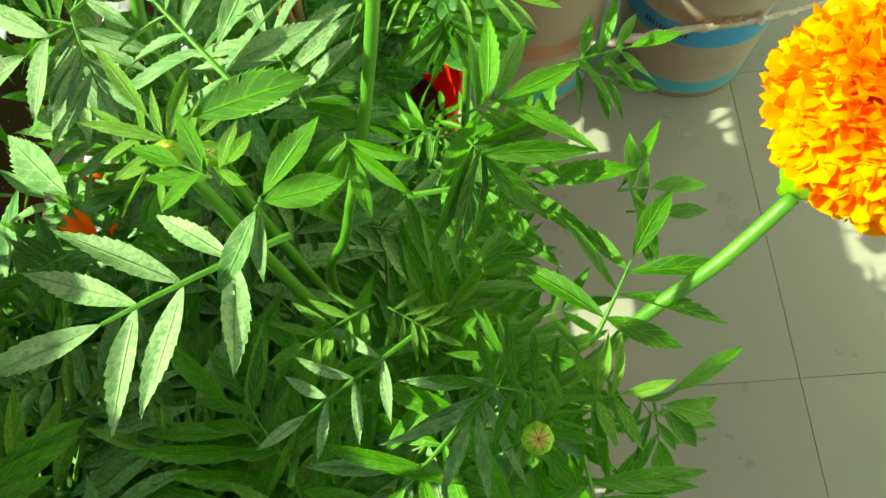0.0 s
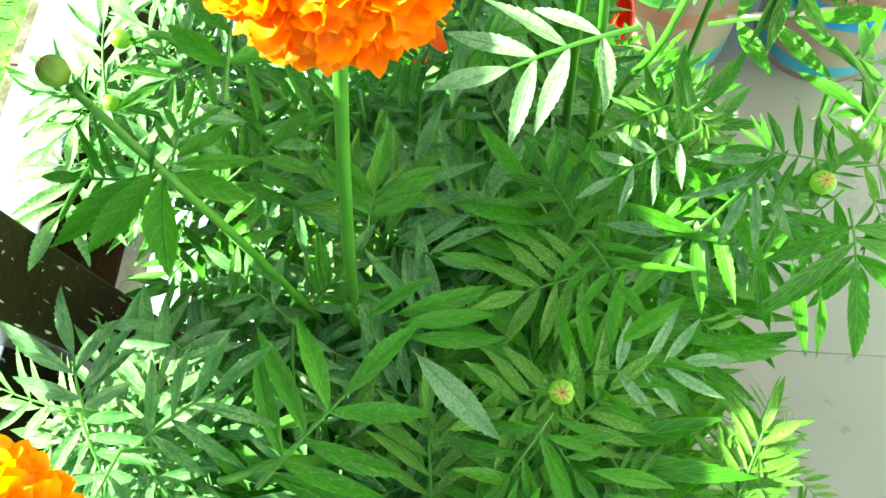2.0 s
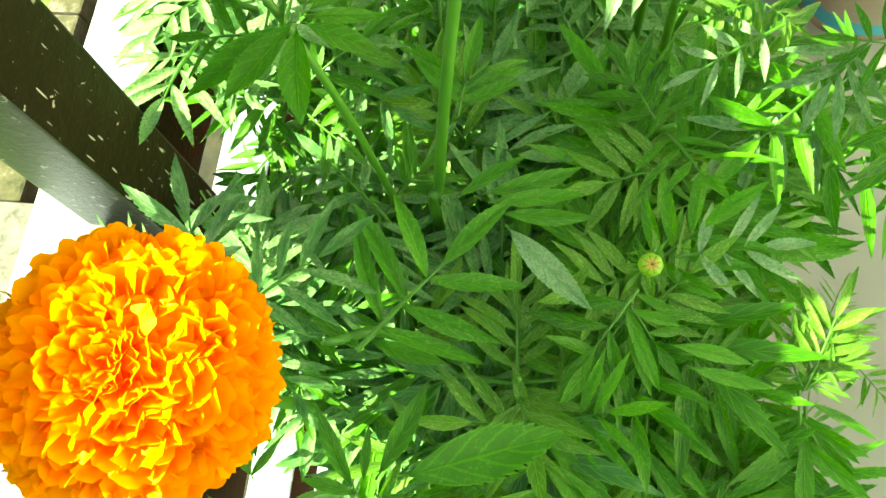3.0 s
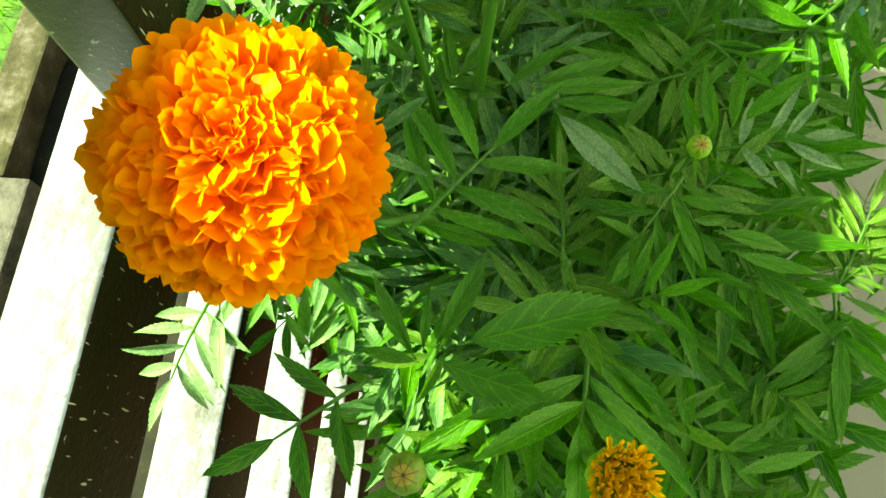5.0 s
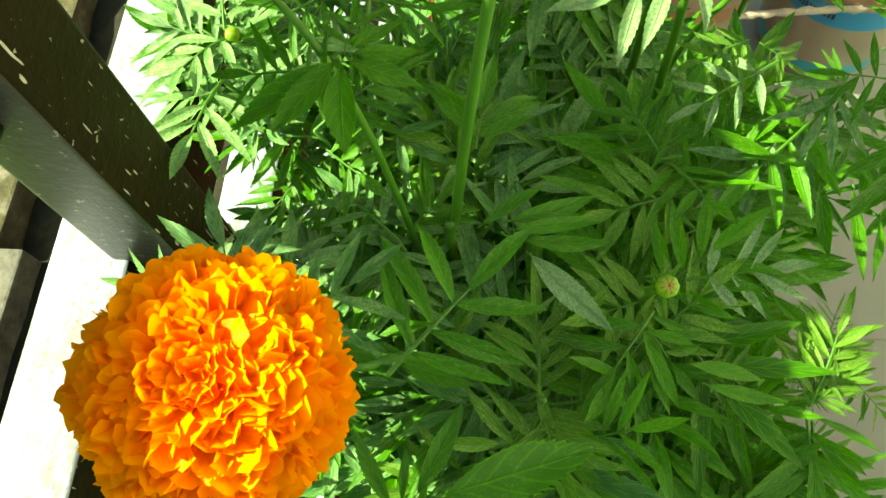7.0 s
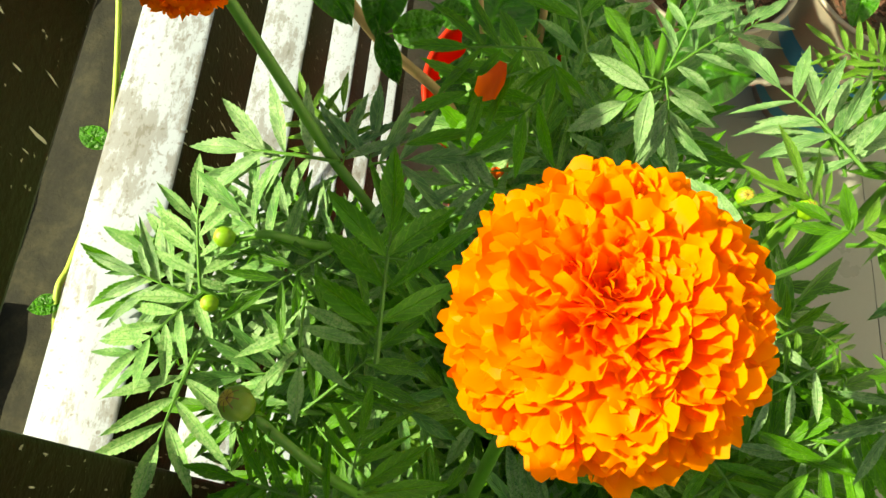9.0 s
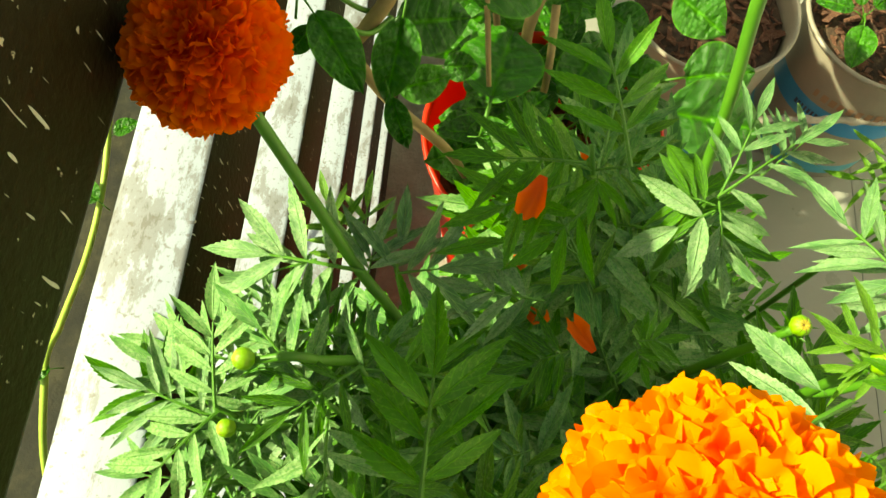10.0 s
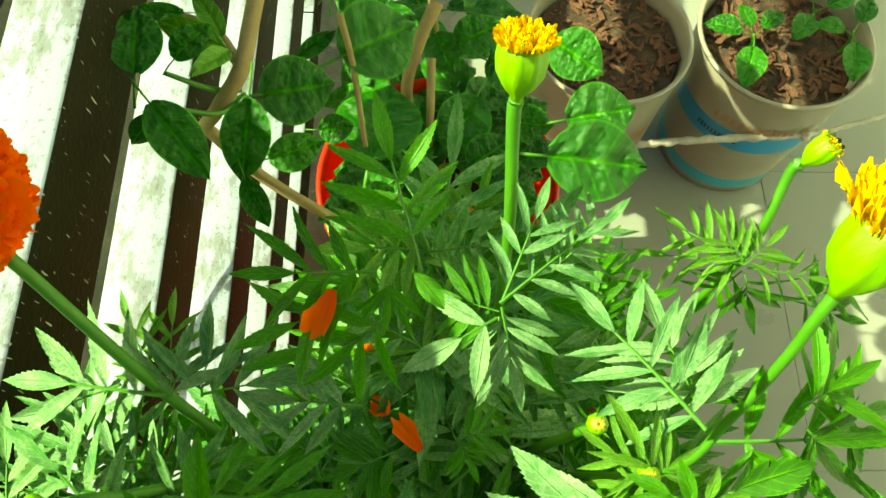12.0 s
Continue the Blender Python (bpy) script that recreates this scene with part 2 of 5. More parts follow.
def plastic(name, col, rough=0.38, dirt=0.35):
    m, n, l, p = material(name)
    v = coords(n, l, (1, 1, 1))
    a = noise_tex(n, l, v, 14.0, 6.0)
    c = mix(n, l, maths(n, l, 'MULTIPLY', a, dirt), col, tuple(0.35 * x + 0.04 for x in col))
    scratch = ramp(n, l, noise_tex(n, l, coords(n, l, (1, 1, 9)), 60.0, 3.0), ((0.66, (0, 0, 0)), (0.72, (1, 1, 1))))
    c = mix(n, l, mix(n, l, 1.0, scratch, (0.3, 0.3, 0.3), 'MULTIPLY'), c, (0.5, 0.47, 0.4))
    l.new(c, p.inputs["Base Color"])
    p.inputs["Roughness"].default_value = rough
    bump(n, l, p, a, 0.1, 0.002)
    return m


MAT_BUCKET = plastic("cream_bucket", (0.36, 0.325, 0.25), dirt=0.7)
MAT_BLUE = plastic("blue_print", (0.02, 0.28, 0.58), dirt=0.25)
MAT_TEAL = plastic("teal_print", (0.05, 0.36, 0.48), dirt=0.3)
MAT_BROWN = plastic("brown_print", (0.36, 0.20, 0.11), dirt=0.3)
MAT_RED = plastic("red_plastic", (0.78, 0.035, 0.012), 0.34, 0.25)
nt = MAT_RED.node_tree
glow = nt.nodes.new("ShaderNodeBsdfTranslucent")
glow.inputs["Color"].default_value = (0.85, 0.03, 0.01, 1.0)
blend = nt.nodes.new("ShaderNodeMixShader")
blend.inputs[0].default_value = 0.35
nt.links.new(nt.nodes["Principled BSDF"].outputs[0], blend.inputs[1])
nt.links.new(glow.outputs[0], blend.inputs[2])
nt.links.new(blend.outputs[0], nt.nodes["Material Output"].inputs["Surface"])
MAT_ROPE = rough_material("pale_cloth", ((0.42, 0.38, 0.30), (0.56, 0.52, 0.44)), 120.0, relief=0.002)
MAT_INK = plastic("dark_ink", (0.02, 0.03, 0.09), dirt=0.1)


# ---- builders ----
def link_mesh(name, bm, mats, parent=None, label="", smooth=True):
    me = bpy.data.meshes.new(name)
    if smooth:
        for f in bm.faces:
            f.smooth = True
    bm.to_mesh(me)
    bm.free()
    for m in (mats if isinstance(mats, (list, tuple)) else [mats]):
        me.materials.append(m)
    ob = new(name, me)
    ob.parent = parent
    if label:
        ob["label"] = label
    return ob


def part(name, bm, mats, parent, label="", smooth=True):
    return link_mesh(name, bm, mats, parent, label, smooth)


def thing(name, at, label, category, group=""):
    e = new(name)
    e.empty_display_size = 0.05
    e.location = at
    return tagged(e, label, category, group)


def box_into(bm, lo, hi, mat=0, bev=0.0):
    """A box between two corners; returns its faces. bev rounds its edges."""
    made = bmesh.ops.create_cube(bm, size=1.0)
    size = [b - a for a, b in zip(lo, hi)]
    mid = [(a + b) / 2 for a, b in zip(lo, hi)]
    for v in made["verts"]:
        v.co = Vector((v.co.x * size[0] + mid[0], v.co.y * size[1] + mid[1], v.co.z * size[2] + mid[2]))
    faces = {f for v in made["verts"] for f in v.link_faces}
    for f in faces:
        f.material_index = mat
    if bev:
        edges = list({e for v in made["verts"] for e in v.link_edges})
        bmesh.ops.bevel(bm, geom=edges, offset=bev, segments=2, affect='EDGES', profile=0.6)
    return faces


def tube_into(bm, pts, radii, sides=8, mat=0, caps=True):
    """A swept round tube through points with a radius at each."""
    pts = [Vector(p) for p in pts]
    rings = []
    up = Vector((0.31, 0.17, 0.93))
    for i, p in enumerate(pts):
        d = (pts[min(i + 1, len(pts) - 1)] - pts[max(i - 1, 0)]).normalized()
        a = d.cross(up)
        if a.length < 1e-3:
            a = d.cross(Vector((1, 0, 0)))
        a.normalize()
        b = d.cross(a)
        rings.append([bm.verts.new(p + radii[i] * (math.cos(6.2832 * k / sides) * a + math.sin(6.2832 * k / sides) * b)) for k in range(sides)])
    for r0, r1 in zip(rings, rings[1:]):
        for k in range(sides):
            f = bm.faces.new((r0[k], r0[(k + 1) % sides], r1[(k + 1) % sides], r1[k]))
            f.material_index = mat
    if caps:
        bm.faces.new(list(reversed(rings[0]))).material_index = mat
        bm.faces.new(rings[-1]).material_index = mat


def curve_pts(pts, n=10):
    """Catmull-Rom points through the given ones."""
    p = [Vector(q) for q in pts]
    p = [2 * p[0] - p[1]] + p + [2 * p[-1] - p[-2]]
    out = []
    for i in range(1, len(p) - 2):
        for k in range(n):
            t = k / n
            a, b, c, d = p[i - 1], p[i], p[i + 1], p[i + 2]
            out.append(0.5 * ((2 * b) + (c - a) * t + (2 * a - 5 * b + 4 * c - d) * t * t + (3 * b - a - 3 * c + d) * t ** 3))
    out.append(p[-2])
    return out


def lathe_into(bm, profile, sides=48, mat=0, mats=None, close=False):
    """Turns a profile of (radius, z) round the z axis. mats: one index for each band."""
    rings = [[bm.verts.new((r * math.cos(6.28319 * k / sides), r * math.sin(6.28319 * k / sides), z)) for k in range(sides)] for r, z in profile]
    for i, (r0, r1) in enumerate(zip(rings, rings[1:])):
        for k in range(sides):
            f = bm.faces.new((r0[k], r0[(k + 1) % sides], r1[(k + 1) % sides], r1[k]))
            f.material_index = mats[i] if mats else mat
    return rings


def leaflet_into(bm, uvl, m, length, width, rnd, mat=0, tooth=0.06, stations=22, cup=0.22, bend=0.15):
    """One toothed, lance-shaped blade along +x of the matrix m: folded at its midrib, waved at the margin, twisted a little."""
    rows = []
    side, twist = rnd.uniform(-0.10, 0.10), rnd.uniform(-0.5, 0.5)
    ph, fr, amp = rnd.uniform(0, 6.28), rnd.uniform(4, 8), rnd.uniform(0.03, 0.12)
    for i in range(stations + 1):
        u = i / stations
        w = width * (0.05 + 0.92 * math.sin(math.pi * u ** 0.86)) * (1.0 - 0.35 * u ** 6)
        if 0 < i < stations:
            w *= 1 + (tooth if i % 2 else -tooth)
        y0 = side * length * u * u
        z0 = -bend * length * u * u
        ca, sa = math.cos(twist * u), math.sin(twist * u)
        row = []
        for v in (1.0, 0.5, 0.0, -0.5, -1.0):
            if i == stations and v != 0.0:
                row.append(None)
                continue
            back = 0.20 * w if (i % 2 and abs(v) == 1.0) else 0.0
            y = w * v / 2
            z = cup * w * (abs(v) ** 0.8) + amp * width * v * v * math.sin(fr * u + ph + (1.4 if v < 0 else 0.0))
            row.append(bm.verts.new(m @ Vector((length * u + back, y0 + y * ca - z * sa, z0 + y * sa + z * ca))))
        rows.append((row, u))
    for (r0, u0), (r1, u1) in zip(rows, rows[1:]):
        for j in range(4):
            ring = [(q, uu, 1 - jj / 4) for q, uu, jj in ((r0[j], u0, j), (r1[j], u1, j), (r1[j + 1], u1, j + 1), (r0[j + 1], u0, j + 1)) if q is not None]
            if len(ring) < 3:
                continue
            f = bm.faces.new([q for q, _, _ in ring])
            f.material_index = mat
            f.smooth = True
            for loop, (_, uu, vv) in zip(f.loops, ring):
                loop[uvl].uv = (uu, vv)


LEAF_MESHES = {}


def leaf_mesh(pairs, ratio, width, seed, mat, spread=50):
    """A feathered leaf one unit long: pairs of blades along a stalk and one at its end. ratio: blade length to leaf length."""
    key = (pairs, round(ratio, 2), round(width, 2), seed, mat.name, spread)
    if key in LEAF_MESHES:
        return LEAF_MESHES[key]
    rnd = random.Random(str(key))
    bm = bmesh.new()
    uvl = bm.loops.layers.uv.new("UVMap")
    end = 1.0 - ratio if pairs else 0.06
    pts = [Vector((end * t, 0, 0.05 * math.sin(2.2 * t) - 0.04 * t * t)) for t in (0, 0.25, 0.5, 0.75, 1.0)]
    tube_into(bm, pts, [0.014 - 0.007 * t for t in (0, 0.25, 0.5, 0.75, 1.0)], 5, 1, False)
    first = 0.16 if pairs > 3 else 0.3
    for k in range(pairs):
        t = first + (0.96 - first) * k / max(1, pairs - 0.4)
        i = min(3, int(t * 4))
        p = pts[i].lerp(pts[i + 1], t * 4 - i)
        grow = 0.72 + 0.38 * math.sin(math.pi * (0.25 + 0.6 * k / max(1, pairs)))
        for s in (1, -1):
            ang = s * radians(spread + 12 - 22 * k / max(1, pairs) + rnd.uniform(-8, 8))
            m = (Matrix.Translation(p + Vector((rnd.uniform(-0.015, 0.015), 0, 0))) @ Matrix.Rotation(ang, 4, 'Z')
                 @ Matrix.Rotation(radians(rnd.uniform(-14, 22)), 4, 'Y') @ Matrix.Rotation(radians(s * rnd.uniform(-8, 30)), 4, 'X'))
            leaflet_into(bm, uvl, m, ratio * grow * rnd.uniform(0.94, 1.16), width * ratio * rnd.uniform(0.76, 0.94), rnd, 0, bend=rnd.uniform(0.0, 0.16))
    m = Matrix.Translation(pts[-1]) @ Matrix.Rotation(radians(rnd.uniform(-6, 2)), 4, 'Y')
    leaflet_into(bm, uvl, m, (1.0 - end), width * ratio * (0.95 if pairs else 0.85), rnd, 0, stations=22 if pairs else 30, bend=rnd.uniform(-0.02, 0.06))
    me = bpy.data.meshes.new("leaf")
    bm.to_mesh(me)
    bm.free()
    me.materials.append(mat)
    me.materials.append(MAT_STEM)
    LEAF_MESHES[key] = me
    return me


def leaf(plant, base, tip, pairs=3, ratio=0.42, width=0.26, seed=0, mat=None, roll=0.0, face=(0.0, -0.25, 1.0), spread=50):
    """Places a leaf from base to tip in the world, its upper side towards face."""
    base, tip = Vector(base), Vector(tip)
    x = tip - base
    size = x.length
    x.normalize()
    z = Vector(face)
    z -= z.dot(x) * x
    if z.length < 1e-3:
        z = Vector((1, 0, 0)) - x.x * x
    z.normalize()
    y = z.cross(x)
    m = Matrix((x, y, z)).transposed().to_4x4() @ Matrix.Rotation(radians(roll), 4, 'X')
    ob = new("leaf", leaf_mesh(pairs, ratio, width, seed, mat or MAT_LEAF, spread))
    ob.parent = plant
    ob.matrix_basis = Matrix.Translation(base - plant.location) @ m @ Matrix.Scale(size, 4)
    return ob


def stem(plant, pts, r0, r1, mat=None, name="stem", label="", n=8, sides=9):
    c = curve_pts([Vector(p) - plant.location for p in pts], n)
    bm = bmesh.new()
    k = len(c) - 1
    tube_into(bm, c, [r0 + (r1 - r0) * (i / k) for i in range(k + 1)], sides)
    return part(name, bm, mat or MAT_STEM, plant, label)


def frame_along(axis):
    return Vector(axis).normalized().to_track_quat('Z', 'Y').to_matrix().to_4x4()


def petal_into(bm, uvl, m, length, width, rnd, curl, ruffle, lobes=2.0):
    """One frilled petal along +x of m: narrow at its base, broad and wavy at a rounded, notched end."""
    nu, nv = 5, 9
    ph, fr = rnd.uniform(0, 6.28), lobes * rnd.uniform(0.8, 1.25)
    grid = []
    for i in range(nu):
        u = i / (nu - 1)
        w = width * (0.30 + 0.80 * u ** 0.7)
        row = []
        for j in range(nv):
            v = j / (nv - 1) * 2 - 1
            wave = ruffle * u * u * math.sin(fr * 3.1 * v + ph)
            x = length * (u - 0.40 * u ** 2 * v ** 4) * (1 + 0.05 * math.sin(9 * v + ph)) + 0.2 * wave
            z = curl * length * u ** 2.2 + wave + 0.16 * width * v * v * u
            row.append(bm.verts.new(m @ Vector((x, w * v / 2, z))))
        grid.append(row)
    for i in range(nu - 1):
        for j in range(nv - 1):
            f = bm.faces.new((grid[i][j], grid[i + 1][j], grid[i + 1][j + 1], grid[i][j + 1]))
            f.smooth = True
            for loop, (a, b) in zip(f.loops, ((i, j), (i + 1, j), (i + 1, j + 1), (i, j + 1))):
                loop[uvl].uv = (a / (nu - 1), b / (nv - 1))


def calyx_into(bm, r, h, ribs=9, mat=0):
    """A ribbed green cup along +z, its mouth at z = 0."""
    prof = [(0.22, -1.25), (0.30, -1.1), (0.62, -0.92), (0.92, -0.62), (1.0, -0.3), (0.94, 0.0), (0.86, 0.06)]
    sides = ribs * 4
    rings = []
    for a, z in prof:
        rings.append([bm.verts.new((r * a * (1 + 0.045 * math.cos(ribs * 6.28319 * k / sides)) * math.cos(6.28319 * k / sides),
                                    r * a * (1 + 0.045 * math.cos(ribs * 6.28319 * k / sides)) * math.sin(6.28319 * k / sides),
                                    h * z + (0.14 * h * abs(math.cos(ribs * 3.14159 * k / sides)) if z > 0 else 0))) for k in range(sides)])
    for r0, r1 in zip(rings, rings[1:]):
        for k in range(sides):
            bm.faces.new((r0[k], r0[(k + 1) % sides], r1[(k + 1) % sides], r1[k])).material_index = mat
    bm.faces.new(list(reversed(rings[0]))).material_index = mat
    bm.faces.new(rings[-1]).material_index = mat


def pompon(plant, centre, radius, axis, seed, label, mat=None, tall=0.74):
    """A full double bloom: hundreds of small ruffled petals round a ball, closing over a small hollow; a green cup below."""
    rnd = random.Random(seed)
    rot = frame_along(axis)
    bm = bmesh.new()
    uvl = bm.loops.layers.uv.new("UVMap")
    core = bmesh.ops.create_uvsphere(bm, u_segments=20, v_segments=12, radius=radius * 0.8)
    for v in core["verts"]:
        v.co.z *= 0.7
    n = 900
    for i in range(n):
        t = (i + 0.5) / n
        polar = math.acos(1 - 1.66 * t ** 1.08)
        az = i * 2.39996 + rnd.uniform(-0.25, 0.25)
        d = Vector((math.sin(polar) * math.cos(az), math.sin(polar) * math.sin(az), math.cos(polar)))
        down = Vector((math.cos(polar) * math.cos(az), math.cos(polar) * math.sin(az), -math.sin(polar)))
        heart = max(0.0, 1.0 - polar / 0.55)
        lift = radians(rnd.uniform(18, 58) + 26 * heart)
        grow = (down * math.cos(lift) + d * math.sin(lift)).normalized()
        grow = Matrix.Rotation(rnd.uniform(-0.5, 0.5), 3, d) @ grow
        right = d.cross(grow).normalized()
        nrm = grow.cross(right).normalized()
        tw = Matrix.Rotation(rnd.uniform(-0.3, 0.3), 3, grow)
        right, nrm = tw @ right, tw @ nrm
        size = radius * (1.0 - 0.62 * heart)
        reach = radius * (0.94 + rnd.uniform(-0.06, 0.07)) * (1.0 - 0.20 * heart)
        flat = tall if d.z > 0 else tall + 0.06
        length = size * rnd.uniform(0.25, 0.35)
        start = Vector((d.x * reach, d.y * reach, d.z * reach * flat)) - grow * length * 0.35
        m = Matrix.Translation(start) @ Matrix((grow, right, nrm)).transposed().to_4x4()
        petal_into(bm, uvl, m, length, size * rnd.uniform(0.26, 0.38), rnd, rnd.uniform(-0.15, 0.45), size * rnd.uniform(0.035, 0.065), 1.5)
    bmesh.ops.transform(bm, matrix=Matrix.Translation(Vector(centre) - plant.location) @ rot, verts=bm.verts)
    head = part("flower", bm, mat or MAT_PETAL, plant, label)
    cb = bmesh.new()
    calyx_into(cb, radius * 0.34, radius * 0.6)
    bmesh.ops.transform(cb, matrix=Matrix.Translation(Vector(centre) - plant.location) @ rot @ Matrix.Translation((0, 0, -radius * 0.62)), verts=cb.verts)
    part("calyx", cb, MAT_CALYX, head, "ribbed green calyx")
    return head


def spent_head(plant, centre, radius, axis, seed, label, florets=190, tall=0.35, stalk=(), thick=0.003):
    """A swollen green cup with a dense mat of short yellow-brown florets on top; centre is at the cup's mouth."""
    rnd = random.Random(seed)
    end = Vector(centre) - Vector(axis).normalized() * radius * 2.45
    if stalk:
        stem(plant, (*stalk, end - Vector(axis).normalized() * radius, end), thick, thick * 1.45)
    mw = Matrix.Translation(Vector(centre) - plant.location) @ frame_along(axis)
    cb = bmesh.new()
    calyx_into(cb, radius, radius * 2.0, 9)
    bmesh.ops.transform(cb, matrix=mw, verts=cb.verts)
    cup = part("calyx", cb, MAT_CALYX, plant, label)
    bm = bmesh.new()
    uvl = bm.loops.layers.uv.new("UVMap")
    for i in range(florets):
        t = math.sqrt((i + 0.5) / florets)
        az = i * 2.39996
        r = radius * 0.96 * t
        grow = Vector((0.55 * t * t * math.cos(az) + rnd.uniform(-0.2, 0.2), 0.55 * t * t * math.sin(az) + rnd.uniform(-0.2, 0.2), 1)).normalized()
        right = grow.cross(Vector((rnd.uniform(-1, 1), rnd.uniform(-1, 1), 0.1))).normalized()
        m = Matrix.Translation((r * math.cos(az), r * math.sin(az), -0.05 * radius)) @ Matrix((grow, right, grow.cross(right))).transposed().to_4x4()
        petal_into(bm, uvl, m, radius * (tall + 0.25) * rnd.uniform(0.8, 1.3), radius * 0.2, rnd, rnd.uniform(-0.4, 0.4), radius * 0.06)
    bmesh.ops.transform(bm, matrix=mw, verts=bm.verts)
    part("floret_mat", bm, MAT_SPENT, cup, "dense yellow-brown florets")
    return cup


def bud(plant, centre, radius, axis, seed, mat=None, label="closed green flower bud"):
    """A round bud of overlapping bracts with a puckered tip."""
    rnd = random.Random(seed)
    bm = bmesh.new()
    ribs, sides = 8, 48
    rings = []
    for a, z in ((0.3, -1.0), (0.75, -0.75), (1.0, -0.2), (0.98, 0.25), (0.78, 0.62), (0.5, 0.82), (0.22, 0.88), (0.1, 0.74)):
        rings.append([bm.verts.new((radius * a * (1 + 0.07 * abs(math.cos(ribs * 3.14159 * k / sides))) * math.cos(6.28319 * k / sides),
                                    radius * a * (1 + 0.07 * abs(math.cos(ribs * 3.14159 * k / sides))) * math.sin(6.28319 * k / sides), radius * z * 1.1)) for k in range(sides)])
    for i, (r0, r1) in enumerate(zip(rings, rings[1:])):
        for k in range(sides):
            bm.faces.new((r0[k], r0[(k + 1) % sides], r1[(k + 1) % sides], r1[k])).material_index = 2 if (k % 6 == 2 and i >= 4) else (1 if i >= 5 else 0)
    bm.faces.new(list(reversed(rings[0])))
    bm.faces.new(rings[-1]).material_index = 2
    bmesh.ops.transform(bm, matrix=Matrix.Translation(Vector(centre) - plant.location) @ frame_along(axis), verts=bm.verts)
    ob = part("bud", bm, [mat or MAT_CALYX, MAT_BUD_TIP, MAT_BRACT], plant, label)
    wb = bmesh.new()
    uvl = wb.loops.layers.uv.new("UVMap")
    for k in range(12):
        m = (Matrix.Translation((0, 0, -radius * (1.7 + 0.9 * (k % 3)))) @ Matrix.Rotation(k * 2.4 + rnd.uniform(-0.3, 0.3), 4, 'Z') @ Matrix.Rotation(-rnd.uniform(0.1, 0.8), 4, 'Y'))
        leaflet_into(wb, uvl, m, radius * rnd.uniform(1.2, 3.4), radius * rnd.uniform(0.20, 0.36), rnd, 0, stations=8, bend=rnd.uniform(-0.2, 0.3))
    bmesh.ops.transform(wb, matrix=Matrix.Translation(Vector(centre) - plant.location) @ frame_along(axis), verts=wb.verts)
    part("bract", wb, MAT_LEAF, ob, "narrow young leaves round the bud")
    return ob


# ---- setting ----
FLOOR_Z = -0.20
X_IN, RAIL_W, RAIL_H = -0.376, 0.050, 0.094
POST_NEAR, POST_FAR = -0.100, -0.051

# floor: a grout bed with tiles laid on it
bm = bmesh.new()
box_into(bm, (-0.515, -2.4, FLOOR_Z - 0.26), (2.46, 3.4, FLOOR_Z - 0.0016))
floor = tagged(link_mesh("floor", bm, MAT_GROUT, smooth=False), "grey glazed tile floor of a balcony, fine dark joints", "floor", kind="structure")
TILE = 0.6
tile_bm = bmesh.new()
box_into(tile_bm, (0.0007, 0.0007, -0.012), (TILE - 0.0007, TILE - 0.0007, 0.0), bev=0.0006)
tile_me = bpy.data.meshes.new("tile")
tile_bm.to_mesh(tile_me)
tile_bm.free()
tile_me.materials.append(MAT_TILE)
for i in range(-1, 3):
    for j in range(-4, 5):
        t = new("tile", tile_me)
        t.parent = floor
        t.location = (0.550 + TILE * i, 0.190 + TILE * j, FLOOR_Z + random.uniform(-0.0004, 0.0004))

# unseen house wall, added behind the camera; it bounces light back
bm = bmesh.new()
box_into(bm, (2.45, -2.4, FLOOR_Z + 0.001), (2.6, 3.4, 2.9))
tagged(link_mesh("wall_house", bm, MAT_WALL, smooth=False), "unseen cream rendered wall added as a light reflector", "wall", kind="structure")

# ground outside
bm = bmesh.new()
box_into(bm, (-1.261, -4.6, -0.61), (-1.143, 0.29, -0.20), bev=0.006)
tagged(link_mesh("pavement", bm, MAT_CONCRETE, smooth=False), "worn pale concrete slab below the railing", "pavement", kind="structure")
bm = bmesh.new()
bmesh.ops.create_grid(bm, x_segments=24, y_segments=160, size=1.0)
for v in bm.verts:
    v.co = Vector((-0.858 + v.co.x * 0.342, 1.0 + v.co.y * 5.6, 0.0))
    v.co.z = -0.27 + 0.02 * noise.noise(v.co * 7)
tagged(link_mesh("planting_bed", bm, MAT_EARTH), "strip of very dark earth outside the railing", "earth", kind="structure")
bm = bmesh.new()
for k in range(16):
    y = 0.29 + 0.468 * k
    box_into(bm, (-1.290, y + 0.002, -0.62), (-1.203, y + 0.466, -0.20), bev=0.008)
bm.normal_update()
for f in bm.faces:
    f.material_index = 1 if f.normal.z > 0.5 else 0
tagged(link_mesh("kerb", bm, [MAT_KERB, MAT_MOSSY], smooth=False), "mossy stained concrete kerb beside the lawn", "kerb", kind="structure")
bm = bmesh.new()
bmesh.ops.create_grid(bm, x_segments=100, y_segments=100, size=80.0)
for v in bm.verts:
    v.co.z = -0.48 + 0.02 * noise.noise(v.co * 0.7)
tagged(link_mesh("ground", bm, MAT_LAWN), "green lawn beyond the kerb", "lawn", kind="structure")

